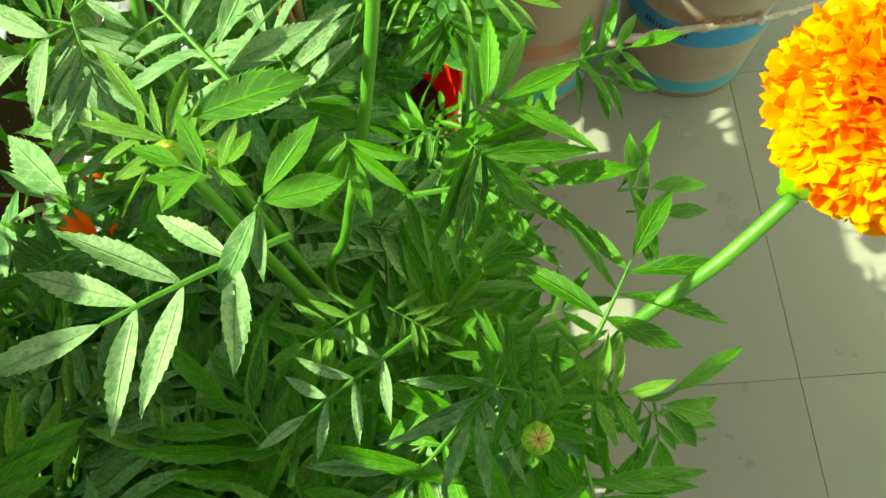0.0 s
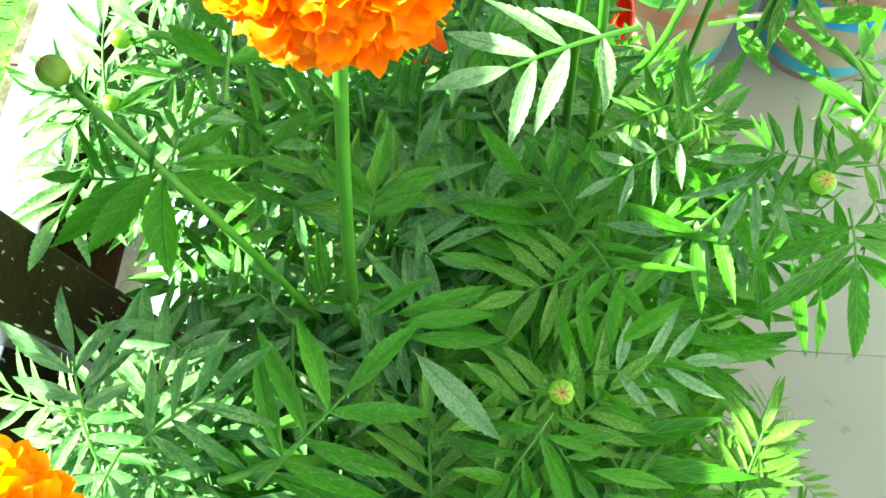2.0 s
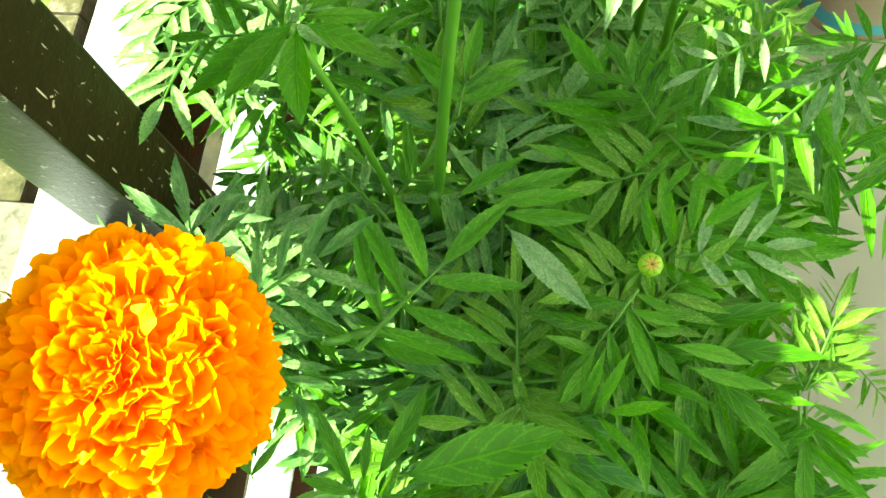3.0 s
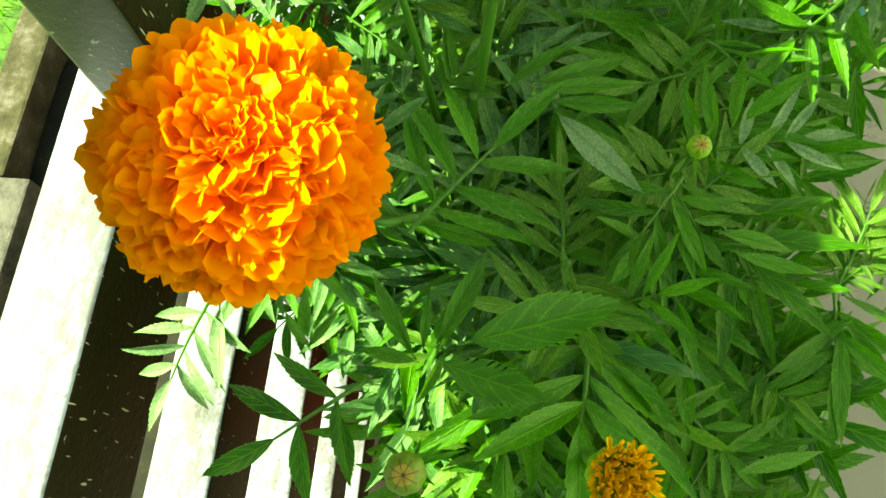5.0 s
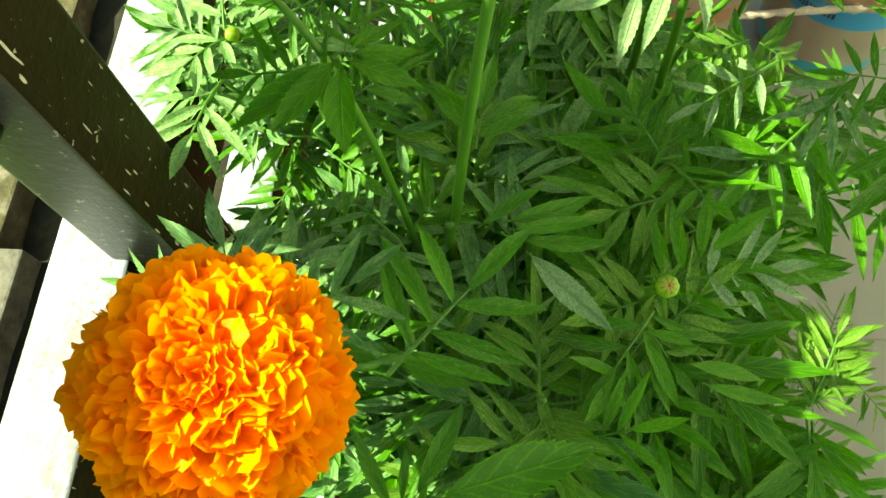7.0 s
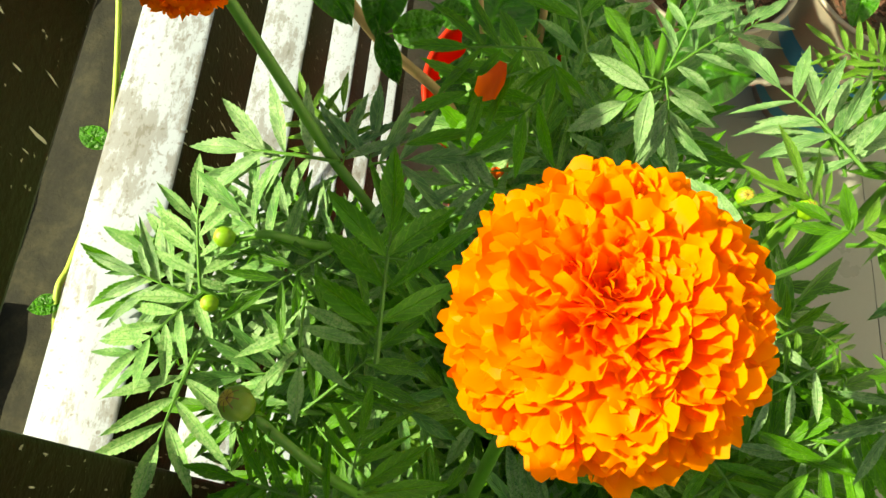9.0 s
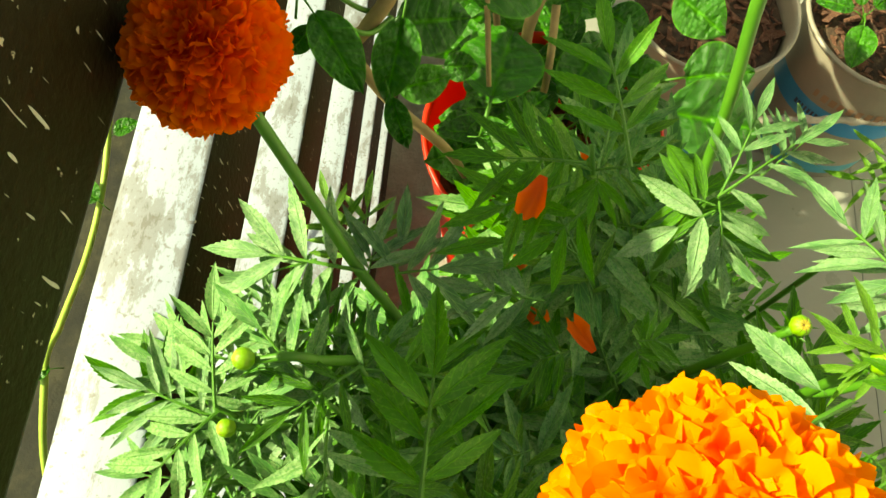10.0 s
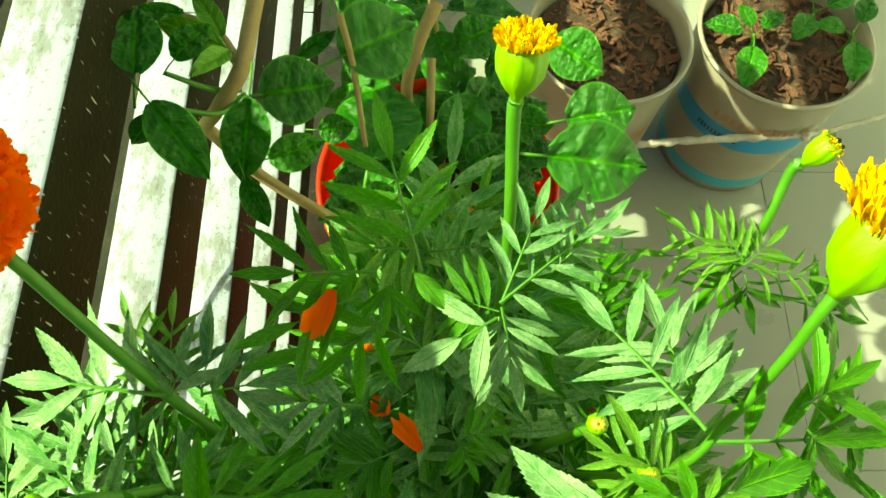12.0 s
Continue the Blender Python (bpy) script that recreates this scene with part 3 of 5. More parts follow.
# grass blades on the near lawn
rnd = random.Random(5)
verts, faces = [], []
for k in range(9000):
    x, y = -1.30 - 1.6 * rnd.random() ** 1.3, rnd.uniform(-1.6, 3.2)
    h, a, w = rnd.uniform(0.03, 0.08), rnd.uniform(0, 6.28), rnd.uniform(0.002, 0.004)
    b = len(verts)
    lean = rnd.uniform(0.1, 0.7) * h
    dx, dy = math.cos(a), math.sin(a)
    verts += [(x - dy * w, y + dx * w, -0.49), (x + dy * w, y - dx * w, -0.49), (x + dx * lean, y + dy * lean, -0.49 + h)]
    faces.append((b, b + 1, b + 2))
me = bpy.data.meshes.new("grass")
me.from_pydata(verts, [], faces)
me.materials.append(MAT_FERN)
tagged(new("grass", me), "short green grass blades of the lawn", "grass", kind="stuff")

# railing: five broad rails let into square posts
railing = thing("railing", (X_IN, 0, 0), "dark brown balcony railing, worn rail tops coloured sunlit pale", "railing")
# (top of the rail, how far it stands inwards, its height, its depth): the handrail first
for top, proud, tall, deep in ((1.078, 0.0125, 0.170, 0.024), (0.766, 0.0, RAIL_H, RAIL_W), (0.550, 0.0, RAIL_H, RAIL_W), (0.315, 0.0, RAIL_H, RAIL_W), (0.105, 0.0, RAIL_H, RAIL_W), (-0.095, 0.0, RAIL_H, RAIL_W)):
    for y0, y1 in ((-2.35, 1.1), (1.102, 3.38)):
        bm = bmesh.new()
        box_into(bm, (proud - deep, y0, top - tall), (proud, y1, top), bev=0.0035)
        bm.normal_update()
        # upward faces take the pale material: sunlight put into the colour
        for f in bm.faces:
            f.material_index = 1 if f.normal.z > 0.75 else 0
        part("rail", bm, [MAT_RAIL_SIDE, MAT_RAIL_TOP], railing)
for y0 in (POST_NEAR, 2.201):
    bm = bmesh.new()
    box_into(bm, (-0.012, y0, FLOOR_Z), (0.034, y0 + POST_FAR - POST_NEAR, 2.7), bev=0.003)
    bm.normal_update()
    for f in bm.faces:
        f.material_index = 1 if f.normal.y < -0.75 else 0
    part("post", bm, [MAT_RAIL_SIDE, MAT_POST_FACE], railing, "square post with a grey weathered face")


# ---- pots and buckets ----
def chip_mesh(seed):
    """A curled bark chip two units long."""
    r = random.Random(seed)
    bm = bmesh.new()
    w = r.uniform(0.18, 0.45)
    top = [bm.verts.new(c) for c in ((-1, -w, 0.1), (0, -w, 0.25 * w + 0.1), (1, -0.6 * w, 0.1), (1, 0.6 * w, 0.1 * w + 0.1), (0, w, 0.4 * w + 0.1), (-1, w, 0.1))]
    low = [bm.verts.new(v.co - Vector((0, 0, 0.14))) for v in top]
    bm.faces.new(top)
    bm.faces.new(list(reversed(low)))
    for k in range(6):
        bm.faces.new((top[k], low[k], low[(k + 1) % 6], top[(k + 1) % 6]))
    bmesh.ops.recalc_face_normals(bm, faces=bm.faces)
    me = bpy.data.meshes.new("bark_chip")
    bm.to_mesh(me)
    bm.free()
    me.materials.append(MAT_CHIP)
    return me


CHIPS = [chip_mesh(k) for k in range(6)]


def scatter_chips(soil, rnd, n, radius, z, size):
    for k in range(n):
        a, r = rnd.uniform(0, 6.2832), radius * math.sqrt(rnd.random())
        ob = new("bark_chip", CHIPS[k % 6])
        ob.parent = soil
        ob.matrix_basis = (Matrix.Translation((r * math.cos(a), r * math.sin(a), z + rnd.uniform(0.0, 0.008))) @ Matrix.Rotation(rnd.uniform(0, 6.28), 4, 'Z')
                           @ Matrix.Rotation(rnd.uniform(-0.6, 0.6), 4, 'X') @ Matrix.Rotation(rnd.uniform(-0.6, 0.6), 4, 'Y') @ Matrix.Scale(size * rnd.uniform(0.5, 1.5), 4))


def soil_disc(parent, radius, z, seed, chips, label):
    rnd = random.Random(seed)
    bm = bmesh.new()
    rings = []
    for i in range(7):
        r = radius * i / 6 + 0.0005
        rings.append([bm.verts.new((r * math.cos(6.28319 * k / 32), r * math.sin(6.28319 * k / 32),
                                    z + 0.008 * noise.noise(Vector((r * math.cos(6.28319 * k / 32), r * math.sin(6.28319 * k / 32), seed)) * 22))) for k in range(32)])
    for r0, r1 in zip(rings, rings[1:]):
        for k in range(32):
            bm.faces.new((r0[k], r0[(k + 1) % 32], r1[(k + 1) % 32], r1[k]))
    soil = part("soil", bm, MAT_SOIL, parent, label)
    scatter_chips(soil, rnd, chips, radius * 0.93, z, 0.010)
    return soil


def pot(name, at, r_top, r_base, h, mat, label, category, group, bands=None, mats=None, seed=1, chips=60, squash=1.0, depth=0.035):
    """An open tapered vessel with a rolled rim, filled with soil to a little below the rim."""
    e = thing(name, at, label, category, group)
    bm = bmesh.new()
    zs = sorted({0.0, 0.02, h * 0.98, h, *[b[0] * h for b in (bands or [])], *[b[1] * h for b in (bands or [])]})
    prof, idx = [(r_base * 0.94, 0.0)], []
    for z in zs:
        prof.append((r_base + (r_top - r_base) * z / h, z))
    for (ra, za), (rb, zb) in zip(prof, prof[1:]):
        mid = (za + zb) / 2 / h
        idx.append(next((b[2] for b in (bands or []) if b[0] <= mid <= b[1]), 0))
    lip = [(r_top + 0.004, h - 0.004), (r_top + 0.0045, h + 0.001), (r_top + 0.001, h + 0.004), (r_top - 0.003, h + 0.002), (r_top - 0.005, h - 0.01),
           (r_base + (r_top - r_base) * 0.3 - 0.005, h * 0.3)]
    prof += lip
    idx += [0] * len(lip)
    rings = lathe_into(bm, prof, 56, mats=idx)
    for ring in rings:
        for v in ring:
            a = math.atan2(v.co.y, v.co.x)
            k = 1 + 0.006 * math.sin(2 * a + seed) + 0.003 * math.sin(5 * a)
            v.co.x *= k
            v.co.y *= k * squash
    bm.faces.new(list(reversed(rings[0])))
    part("body", bm, mats or [mat], e)
    soil_disc(e, r_top - 0.012 - 0.1 * (depth - 0.035), h - depth, seed, chips, "dark soil with bark chips and dry bits")
    return e


BUCKETS = [MAT_BUCKET, MAT_BLUE, MAT_TEAL, MAT_BROWN]
bucket_b = pot("paint_bucket", (0.470, 0.868, FLOOR_Z), 0.146, 0.124, 0.34, MAT_BUCKET,
               "cream paint bucket with blue printed bands, reused as planter", "bucket", "paint buckets",
               bands=[(0.06, 0.16, 2), (0.50, 0.66, 1), (0.66, 0.695, 0)], mats=BUCKETS, seed=3, chips=240)
bucket_a = pot("paint_bucket", (0.168, 0.865, FLOOR_Z), 0.137, 0.118, 0.34, MAT_BUCKET,
               "cream paint bucket with faded pink print, reused as planter", "bucket", "paint buckets",
               bands=[(0.08, 0.18, 2), (0.5, 0.62, 3)], mats=BUCKETS, seed=8, chips=240)
red_a = pot("plant_pot", (-0.127, 0.50, FLOOR_Z), 0.155, 0.115, 0.50, MAT_RED, "tall bright red plastic pot on the tiles", "plant pot", "red pots", seed=12, depth=0.13)
red_b = pot("plant_pot", (-0.155, -0.10, FLOOR_Z), 0.15, 0.11, 0.50, MAT_RED, "tall bright red plastic pot below the marigolds", "plant pot", "red pots", seed=15)
red_c = pot("plant_pot", (-0.07, 0.16, FLOOR_Z), 0.14, 0.10, 0.50, MAT_RED, "tall bright red plastic pot with fallen petals", "plant pot", "red pots", seed=17)

# ---- marigolds ----
plant_a = thing("marigold_plant", (-0.155, -0.10, 0.262), "bushy marigold in bloom with feathered toothed leaves", "marigold", "marigolds")
plant_b = thing("marigold_plant", (-0.07, 0.16, 0.262), "bushy marigold with spent heads and an orange bloom", "marigold", "marigolds")
plant_c = thing("marigold_plant", (-0.20, 0.02, 0.262), "marigold leaning through the railing with a red-orange bloom", "marigold", "marigolds")

plant_d = thing("marigold_plant", (-0.120, -0.135, 0.262), "dense leafy marigold without blooms sharing a pot", "marigold", "marigolds")
plant_f = thing("marigold_plant", (-0.185, -0.070, 0.262), "dense leafy marigold without blooms sharing a pot", "marigold", "marigolds")
plant_e = thing("marigold_plant", (-0.105, 0.120, 0.262), "dense leafy marigold without blooms sharing a pot", "marigold", "marigolds")

pompon(plant_a, (-0.2400, -0.2085, 0.9455), 0.0349, (0.12, -0.1, 1), 11, "full bright orange double bloom")
pompon(plant_a, (-0.1545, -0.0125, 0.9760), 0.0366, (-0.05, 0.02, 1), 23, "full orange double bloom on a long stalk", MAT_PETAL_SHADED, tall=0.88)
pompon(plant_b, (0.1590, 0.0730, 0.8681), 0.0340, (0.5, 0.15, 1), 31, "full orange double bloom bending outward")
pompon(plant_c, (-0.3289, 0.1608, 0.9208), 0.0290, (-0.30, -0.25, 1), 47, "red-orange double bloom in the rail's shade", MAT_PETAL_RED)

stem(plant_a, ((-0.19, -0.13, 0.27), (-0.2458, -0.1836, 0.7085), (-0.2440, -0.2073, 0.9200)), 0.004, 0.0028)
stem(plant_a, ((-0.16, -0.09, 0.27), (-0.190, -0.068, 0.70), (-0.1874, -0.057, 0.76), (-0.1760, -0.032, 0.850), (-0.1625, -0.0120, 0.935)), 0.0036, 0.0030)
stem(plant_b, ((-0.05, 0.13, 0.27), (-0.0084, 0.0511, 0.6332), (0.0458, 0.0106, 0.7797), (0.0902, 0.0326, 0.8083), (0.1133, 0.0443, 0.8199), (0.1366, 0.0593, 0.8391)), 0.0028, 0.0029)
stem(plant_c, ((-0.20, 0.03, 0.27), (-0.2351, 0.0823, 0.7054), (-0.2756, 0.1148, 0.820), (-0.3111, 0.1466, 0.890), (-0.3200, 0.1540, 0.905)), 0.0032, 0.0029)

# leaves that stand out
leaf(plant_b, (-0.0431, 0.0606, 0.838), (-0.1435, 0.0083, 0.855), 3, 0.39, 0.25, 0, MAT_DUSTY_LIT, spread=52)
leaf(plant_b, (-0.0289, 0.0315, 0.925), (-0.0073, 0.0347, 0.925), 0, 1.0, 0.45, 1)
leaf(plant_b, (-0.0286, 0.0318, 0.925), (-0.0140, 0.0529, 0.930), 0, 1.0, 0.30, 2)
leaf(plant_b, (-0.0289, 0.0307, 0.925), (-0.0444, 0.0184, 0.900), 0, 1.0, 0.26, 3, MAT_DUSTY_LIT)
leaf(plant_b, (-0.0290, 0.0302, 0.923), (-0.0336, 0.0190, 0.905), 0, 1.0, 0.28, 4, MAT_DUSTY_LIT)
leaf(plant_b, (-0.0481, 0.0500, 0.905), (-0.0722, 0.0631, 0.905), 1, 0.63, 0.34, 0, spread=40)
leaf(plant_b, (-0.0489, 0.0510, 0.905), (-0.0565, 0.0669, 0.915), 0, 1.0, 0.34, 1)
leaf(plant_b, (-0.0495, 0.0533, 0.900), (-0.0708, 0.0537, 0.900), 0, 1.0, 0.30, 2)
leaf(plant_b, (-0.0465, 0.0518, 0.905), (-0.0324, 0.0535, 0.920), 1, 0.73, 0.30, 3, MAT_FERN, spread=35)
leaf(plant_b, (-0.0305, 0.0946, 0.868), (-0.0556, 0.1460, 0.885), 4, 0.50, 0.26, 4, MAT_DUSTY_LIT, spread=62)
leaf(plant_b, (-0.0324, 0.0948, 0.868), (-0.0101, 0.1214, 0.870), 2, 0.70, 0.24, 0, spread=50)
leaf(plant_b, (-0.0024, 0.0882, 0.806), (0.0909, 0.0896, 0.815), 3, 0.45, 0.26, 1, spread=55)
leaf(plant_b, (0.0631, 0.0181, 0.812), (0.1030, 0.0842, 0.806), 3, 0.47, 0.27, 2, spread=62)
leaf(plant_b, (0.0577, -0.0026, 0.818), (0.0897, -0.0003, 0.822), 2, 0.60, 0.26, 3, MAT_FERN, spread=62)
leaf(plant_b, (0.0617, -0.0007, 0.820), (0.0542, 0.0172, 0.825), 0, 1.0, 0.24, 4, MAT_FERN)
leaf(plant_b, (0.0625, -0.0018, 0.820), (0.0664, 0.0195, 0.828), 0, 1.0, 0.24, 0, MAT_FERN)
leaf(plant_b, (0.0627, -0.0024, 0.818), (0.0681, -0.0185, 0.812), 0, 1.0, 0.26, 1, MAT_FERN)
leaf(plant_b, (0.0519, -0.0016, 0.818), (0.0007, 0.0120, 0.812), 4, 0.41, 0.22, 2, spread=68)
leaf(plant_b, (0.0424, -0.0105, 0.810), (0.0588, 0.0082, 0.830), 3, 0.42, 0.18, 3, MAT_FERN, spread=50)
leaf(plant_b, (0.0554, -0.0207, 0.812), (0.0653, -0.0865, 0.785), 3, 0.61, 0.25, 4, spread=58)
leaf(plant_a, (0.0700, -0.0493, 0.800), (0.1179, -0.0703, 0.785), 0, 1.0, 0.27, 0)
leaf(plant_a, (0.0719, -0.0516, 0.800), (0.0913, -0.0738, 0.780), 0, 1.0, 0.34, 1)
leaf(plant_b, (0.0256, 0.0137, 0.768), (-0.0444, -0.0540, 0.760), 3, 0.46, 0.24, 2, spread=58)
leaf(plant_b, (-0.0045, 0.0331, 0.790), (-0.0690, -0.0083, 0.785), 3, 0.32, 0.24, 3, MAT_DUSTY_LIT, spread=55)
leaf(plant_b, (-0.0196, 0.0481, 0.790), (-0.0644, 0.0249, 0.790), 4, 0.37, 0.26, 4, MAT_FERN, spread=50)
leaf(plant_b, (-0.0144, 0.0465, 0.790), (0.0154, 0.0285, 0.780), 4, 0.44, 0.22, 0, MAT_FERN, spread=50)
leaf(plant_b, (0.0336, 0.0229, 0.785), (0.0078, 0.0242, 0.790), 4, 0.75, 0.20, 1, spread=60)
leaf(plant_b, (0.0316, 0.0102, 0.775), (0.0587, -0.0294, 0.750), 2, 0.56, 0.26, 2, spread=45)
leaf(plant_b, (0.0182, -0.0071, 0.770), (0.0390, 0.0233, 0.790), 2, 0.55, 0.22, 3, spread=45)
leaf(plant_a, (-0.1771, -0.0306, 0.788), (-0.1690, 0.0264, 0.802), 3, 0.64, 0.26, 4, spread=50)
leaf(plant_b, (-0.1398, 0.0146, 0.668), (-0.0739, 0.0303, 0.672), 2, 0.71, 0.26, 0, spread=45)
leaf(plant_b, (-0.1410, 0.0145, 0.668), (-0.1277, 0.0788, 0.680), 1, 0.72, 0.26, 1, spread=40)
leaf(plant_a, (-0.0899, -0.0550, 0.715), (-0.0652, 0.0134, 0.725), 1, 0.77, 0.25, 2, spread=42)
leaf(plant_a, (-0.0883, -0.0402, 0.715), (-0.0588, -0.0357, 0.710), 0, 1.0, 0.26, 3)
leaf(plant_a, (-0.1586, -0.0798, 0.795), (-0.1074, -0.0639, 0.790), 0, 1.0, 0.24, 4)
leaf(plant_a, (-0.1553, -0.0840, 0.795), (-0.1064, -0.0738, 0.788), 0, 1.0, 0.22, 0)
leaf(plant_a, (-0.1506, -0.0894, 0.795), (-0.0995, -0.0895, 0.785), 0, 1.0, 0.20, 1)
leaf(plant_a, (-0.1458, -0.0962, 0.795), (-0.1010, -0.1354, 0.782), 0, 1.0, 0.27, 2, MAT_DUSTY_LIT)
leaf(plant_a, (-0.1723, -0.0835, 0.795), (-0.1390, -0.0608, 0.810), 0, 1.0, 0.20, 3)
leaf(plant_a, (-0.2138, -0.1647, 0.788), (-0.1429, -0.0818, 0.803), 3, 0.46, 0.23, 4, spread=58)
leaf(plant_a, (-0.2101, -0.1576, 0.786), (-0.1697, -0.1686, 0.780), 0, 1.0, 0.24, 0)
leaf(plant_a, (-0.2121, -0.1635, 0.786), (-0.2495, -0.1427, 0.790), 0, 1.0, 0.22, 1)
leaf(plant_a, (-0.0569, -0.0947, 0.762), (0.0135, -0.0826, 0.768), 3, 0.41, 0.25, 2, MAT_DUSTY_LIT, spread=50)
leaf(plant_a, (-0.0673, -0.0981, 0.790), (-0.0861, -0.1228, 0.780), 2, 0.43, 0.20, 3, MAT_FERN, spread=45)
leaf(plant_a, (-0.0771, -0.1174, 0.772), (-0.1158, -0.1771, 0.762), 2, 0.50, 0.24, 4, spread=52)
leaf(plant_a, (-0.0818, -0.1288, 0.772), (-0.0557, -0.1325, 0.770), 0, 1.0, 0.26, 0)
leaf(plant_a, (-0.0805, -0.1351, 0.772), (-0.0641, -0.1679, 0.765), 0, 1.0, 0.24, 1)
leaf(plant_a, (-0.0554, -0.1340, 0.715), (-0.0088, -0.1878, 0.690), 3, 0.56, 0.24, 2, spread=62)
leaf(plant_a, (-0.0438, -0.1282, 0.715), (-0.0006, -0.1304, 0.712), 0, 1.0, 0.22, 3, MAT_DUSTY_LIT)
leaf(plant_a, (0.0218, -0.1434, 0.722), (0.0444, -0.0834, 0.738), 5, 0.42, 0.20, 4, MAT_FERN, spread=62)
leaf(plant_a, (0.0200, -0.1352, 0.725), (-0.0038, -0.1164, 0.735), 3, 0.60, 0.20, 0, MAT_FERN, spread=45)
leaf(plant_a, (0.0200, -0.1352, 0.725), (0.0567, -0.1282, 0.725), 4, 0.50, 0.20, 1, MAT_FERN, spread=45)
leaf(plant_a, (0.0179, -0.1501, 0.714), (0.0183, -0.2359, 0.698), 3, 0.48, 0.25, 2, spread=52)
leaf(plant_a, (0.0102, -0.1684, 0.700), (0.0644, -0.2255, 0.680), 3, 0.50, 0.24, 3, spread=55)
leaf(plant_a, (-0.0142, -0.1991, 0.700), (-0.0438, -0.2491, 0.690), 3, 0.64, 0.25, 4, spread=50)
leaf(plant_a, (-0.0149, -0.2086, 0.700), (0.0222, -0.2385, 0.690), 2, 0.68, 0.25, 0, spread=45)
leaf(plant_a, (-0.1825, -0.2236, 0.808), (-0.1092, -0.1958, 0.798), 0, 1.0, 0.36, 1)
leaf(plant_a, (-0.1921, -0.2308, 0.806), (-0.1426, -0.2461, 0.800), 0, 1.0, 0.42, 2)
leaf(plant_a, (-0.2013, -0.2308, 0.803), (-0.2268, -0.1960, 0.810), 0, 1.0, 0.22, 3)
leaf(plant_a, (-0.1985, -0.2274, 0.803), (-0.1975, -0.2012, 0.812), 0, 1.0, 0.20, 4)
leaf(plant_a, (-0.1930, -0.2245, 0.803), (-0.1701, -0.1813, 0.810), 0, 1.0, 0.24, 0)
leaf(plant_a, (-0.1999, -0.2320, 0.803), (-0.2279, -0.2269, 0.800), 0, 1.0, 0.28, 1)
leaf(plant_a, (-0.2155, -0.2485, 0.838), (-0.2788, -0.2926, 0.822), 2, 0.44, 0.28, 2, spread=52)
leaf(plant_a, (-0.2262, -0.2605, 0.830), (-0.2179, -0.2872, 0.820), 0, 1.0, 0.30, 3)
leaf(plant_a, (-0.2504, -0.2300, 0.800), (-0.2561, -0.2041, 0.810), 1, 0.80, 0.30, 4, spread=30)
leaf(plant_a, (-0.3113, -0.2018, 0.775), (-0.3391, -0.2684, 0.755), 4, 0.39, 0.26, 0, MAT_DUSTY_LIT, spread=50)
leaf(plant_a, (-0.3062, -0.2050, 0.775), (-0.3033, -0.2450, 0.760), 0, 1.0, 0.28, 1, MAT_DUSTY_LIT)
leaf(plant_a, (-0.2276, -0.0629, 0.912), (-0.2540, -0.0941, 0.900), 0, 1.0, 0.36, 2)
leaf(plant_a, (-0.2285, -0.0619, 0.910), (-0.2754, -0.0880, 0.890), 0, 1.0, 0.26, 3)
leaf(plant_a, (-0.2264, -0.0647, 0.912), (-0.2271, -0.0999, 0.895), 0, 1.0, 0.42, 4)
leaf(plant_a, (-0.2244, -0.0636, 0.912), (-0.1949, -0.0708, 0.900), 0, 1.0, 0.34, 0)
leaf(plant_a, (-0.2240, -0.0609, 0.912), (-0.1934, -0.0540, 0.905), 0, 1.0, 0.24, 1)
leaf(plant_a, (-0.2242, -0.0594, 0.912), (-0.2011, -0.0412, 0.912), 0, 1.0, 0.28, 2)
leaf(plant_a, (-0.2279, -0.0553, 0.905), (-0.2237, -0.0215, 0.910), 2, 0.60, 0.20, 3, spread=40)
leaf(plant_a, (-0.2286, -0.0659, 0.905), (-0.2940, -0.0539, 0.885), 5, 0.35, 0.24, 4, spread=60)
leaf(plant_a, (-0.2300, -0.0418, 0.752), (-0.3276, -0.0621, 0.745), 5, 0.36, 0.22, 0, spread=62)
leaf(plant_a, (-0.2824, -0.1438, 0.826), (-0.3073, -0.0857, 0.836), 2, 0.53, 0.28, 1, MAT_DUSTY_LIT, spread=45)
leaf(plant_a, (-0.2875, -0.1321, 0.828), (-0.2669, -0.1036, 0.832), 0, 1.0, 0.30, 2, MAT_DUSTY_LIT)
leaf(plant_a, (-0.2881, -0.1401, 0.826), (-0.2674, -0.1268, 0.822), 0, 1.0, 0.32, 3, MAT_DUSTY_LIT)
leaf(plant_a, (-0.2653, -0.1275, 0.694), (-0.3155, -0.0804, 0.690), 3, 0.56, 0.24, 4, MAT_DUSTY_LIT, spread=55)
leaf(plant_a, (-0.2108, -0.0622, 0.750), (-0.1816, -0.0278, 0.760), 3, 0.67, 0.22, 0, spread=50)
leaf(plant_c, (-0.3286, 0.0330, 0.790), (-0.3994, 0.0534, 0.800), 5, 0.42, 0.22, 1, MAT_DUSTY_LIT, spread=55)
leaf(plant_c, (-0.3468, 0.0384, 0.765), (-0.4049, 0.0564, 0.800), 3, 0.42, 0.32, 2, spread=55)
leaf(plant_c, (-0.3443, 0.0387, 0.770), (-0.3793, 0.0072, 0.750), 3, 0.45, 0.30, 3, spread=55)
leaf(plant_c, (-0.2674, 0.1084, 0.818), (-0.3567, 0.1224, 0.802), 3, 0.43, 0.27, 4, MAT_DUSTY_LIT, spread=52)
leaf(plant_c, (-0.2937, 0.1156, 0.810), (-0.3517, 0.1002, 0.790), 1, 0.56, 0.30, 0, MAT_DUSTY_LIT, spread=35)
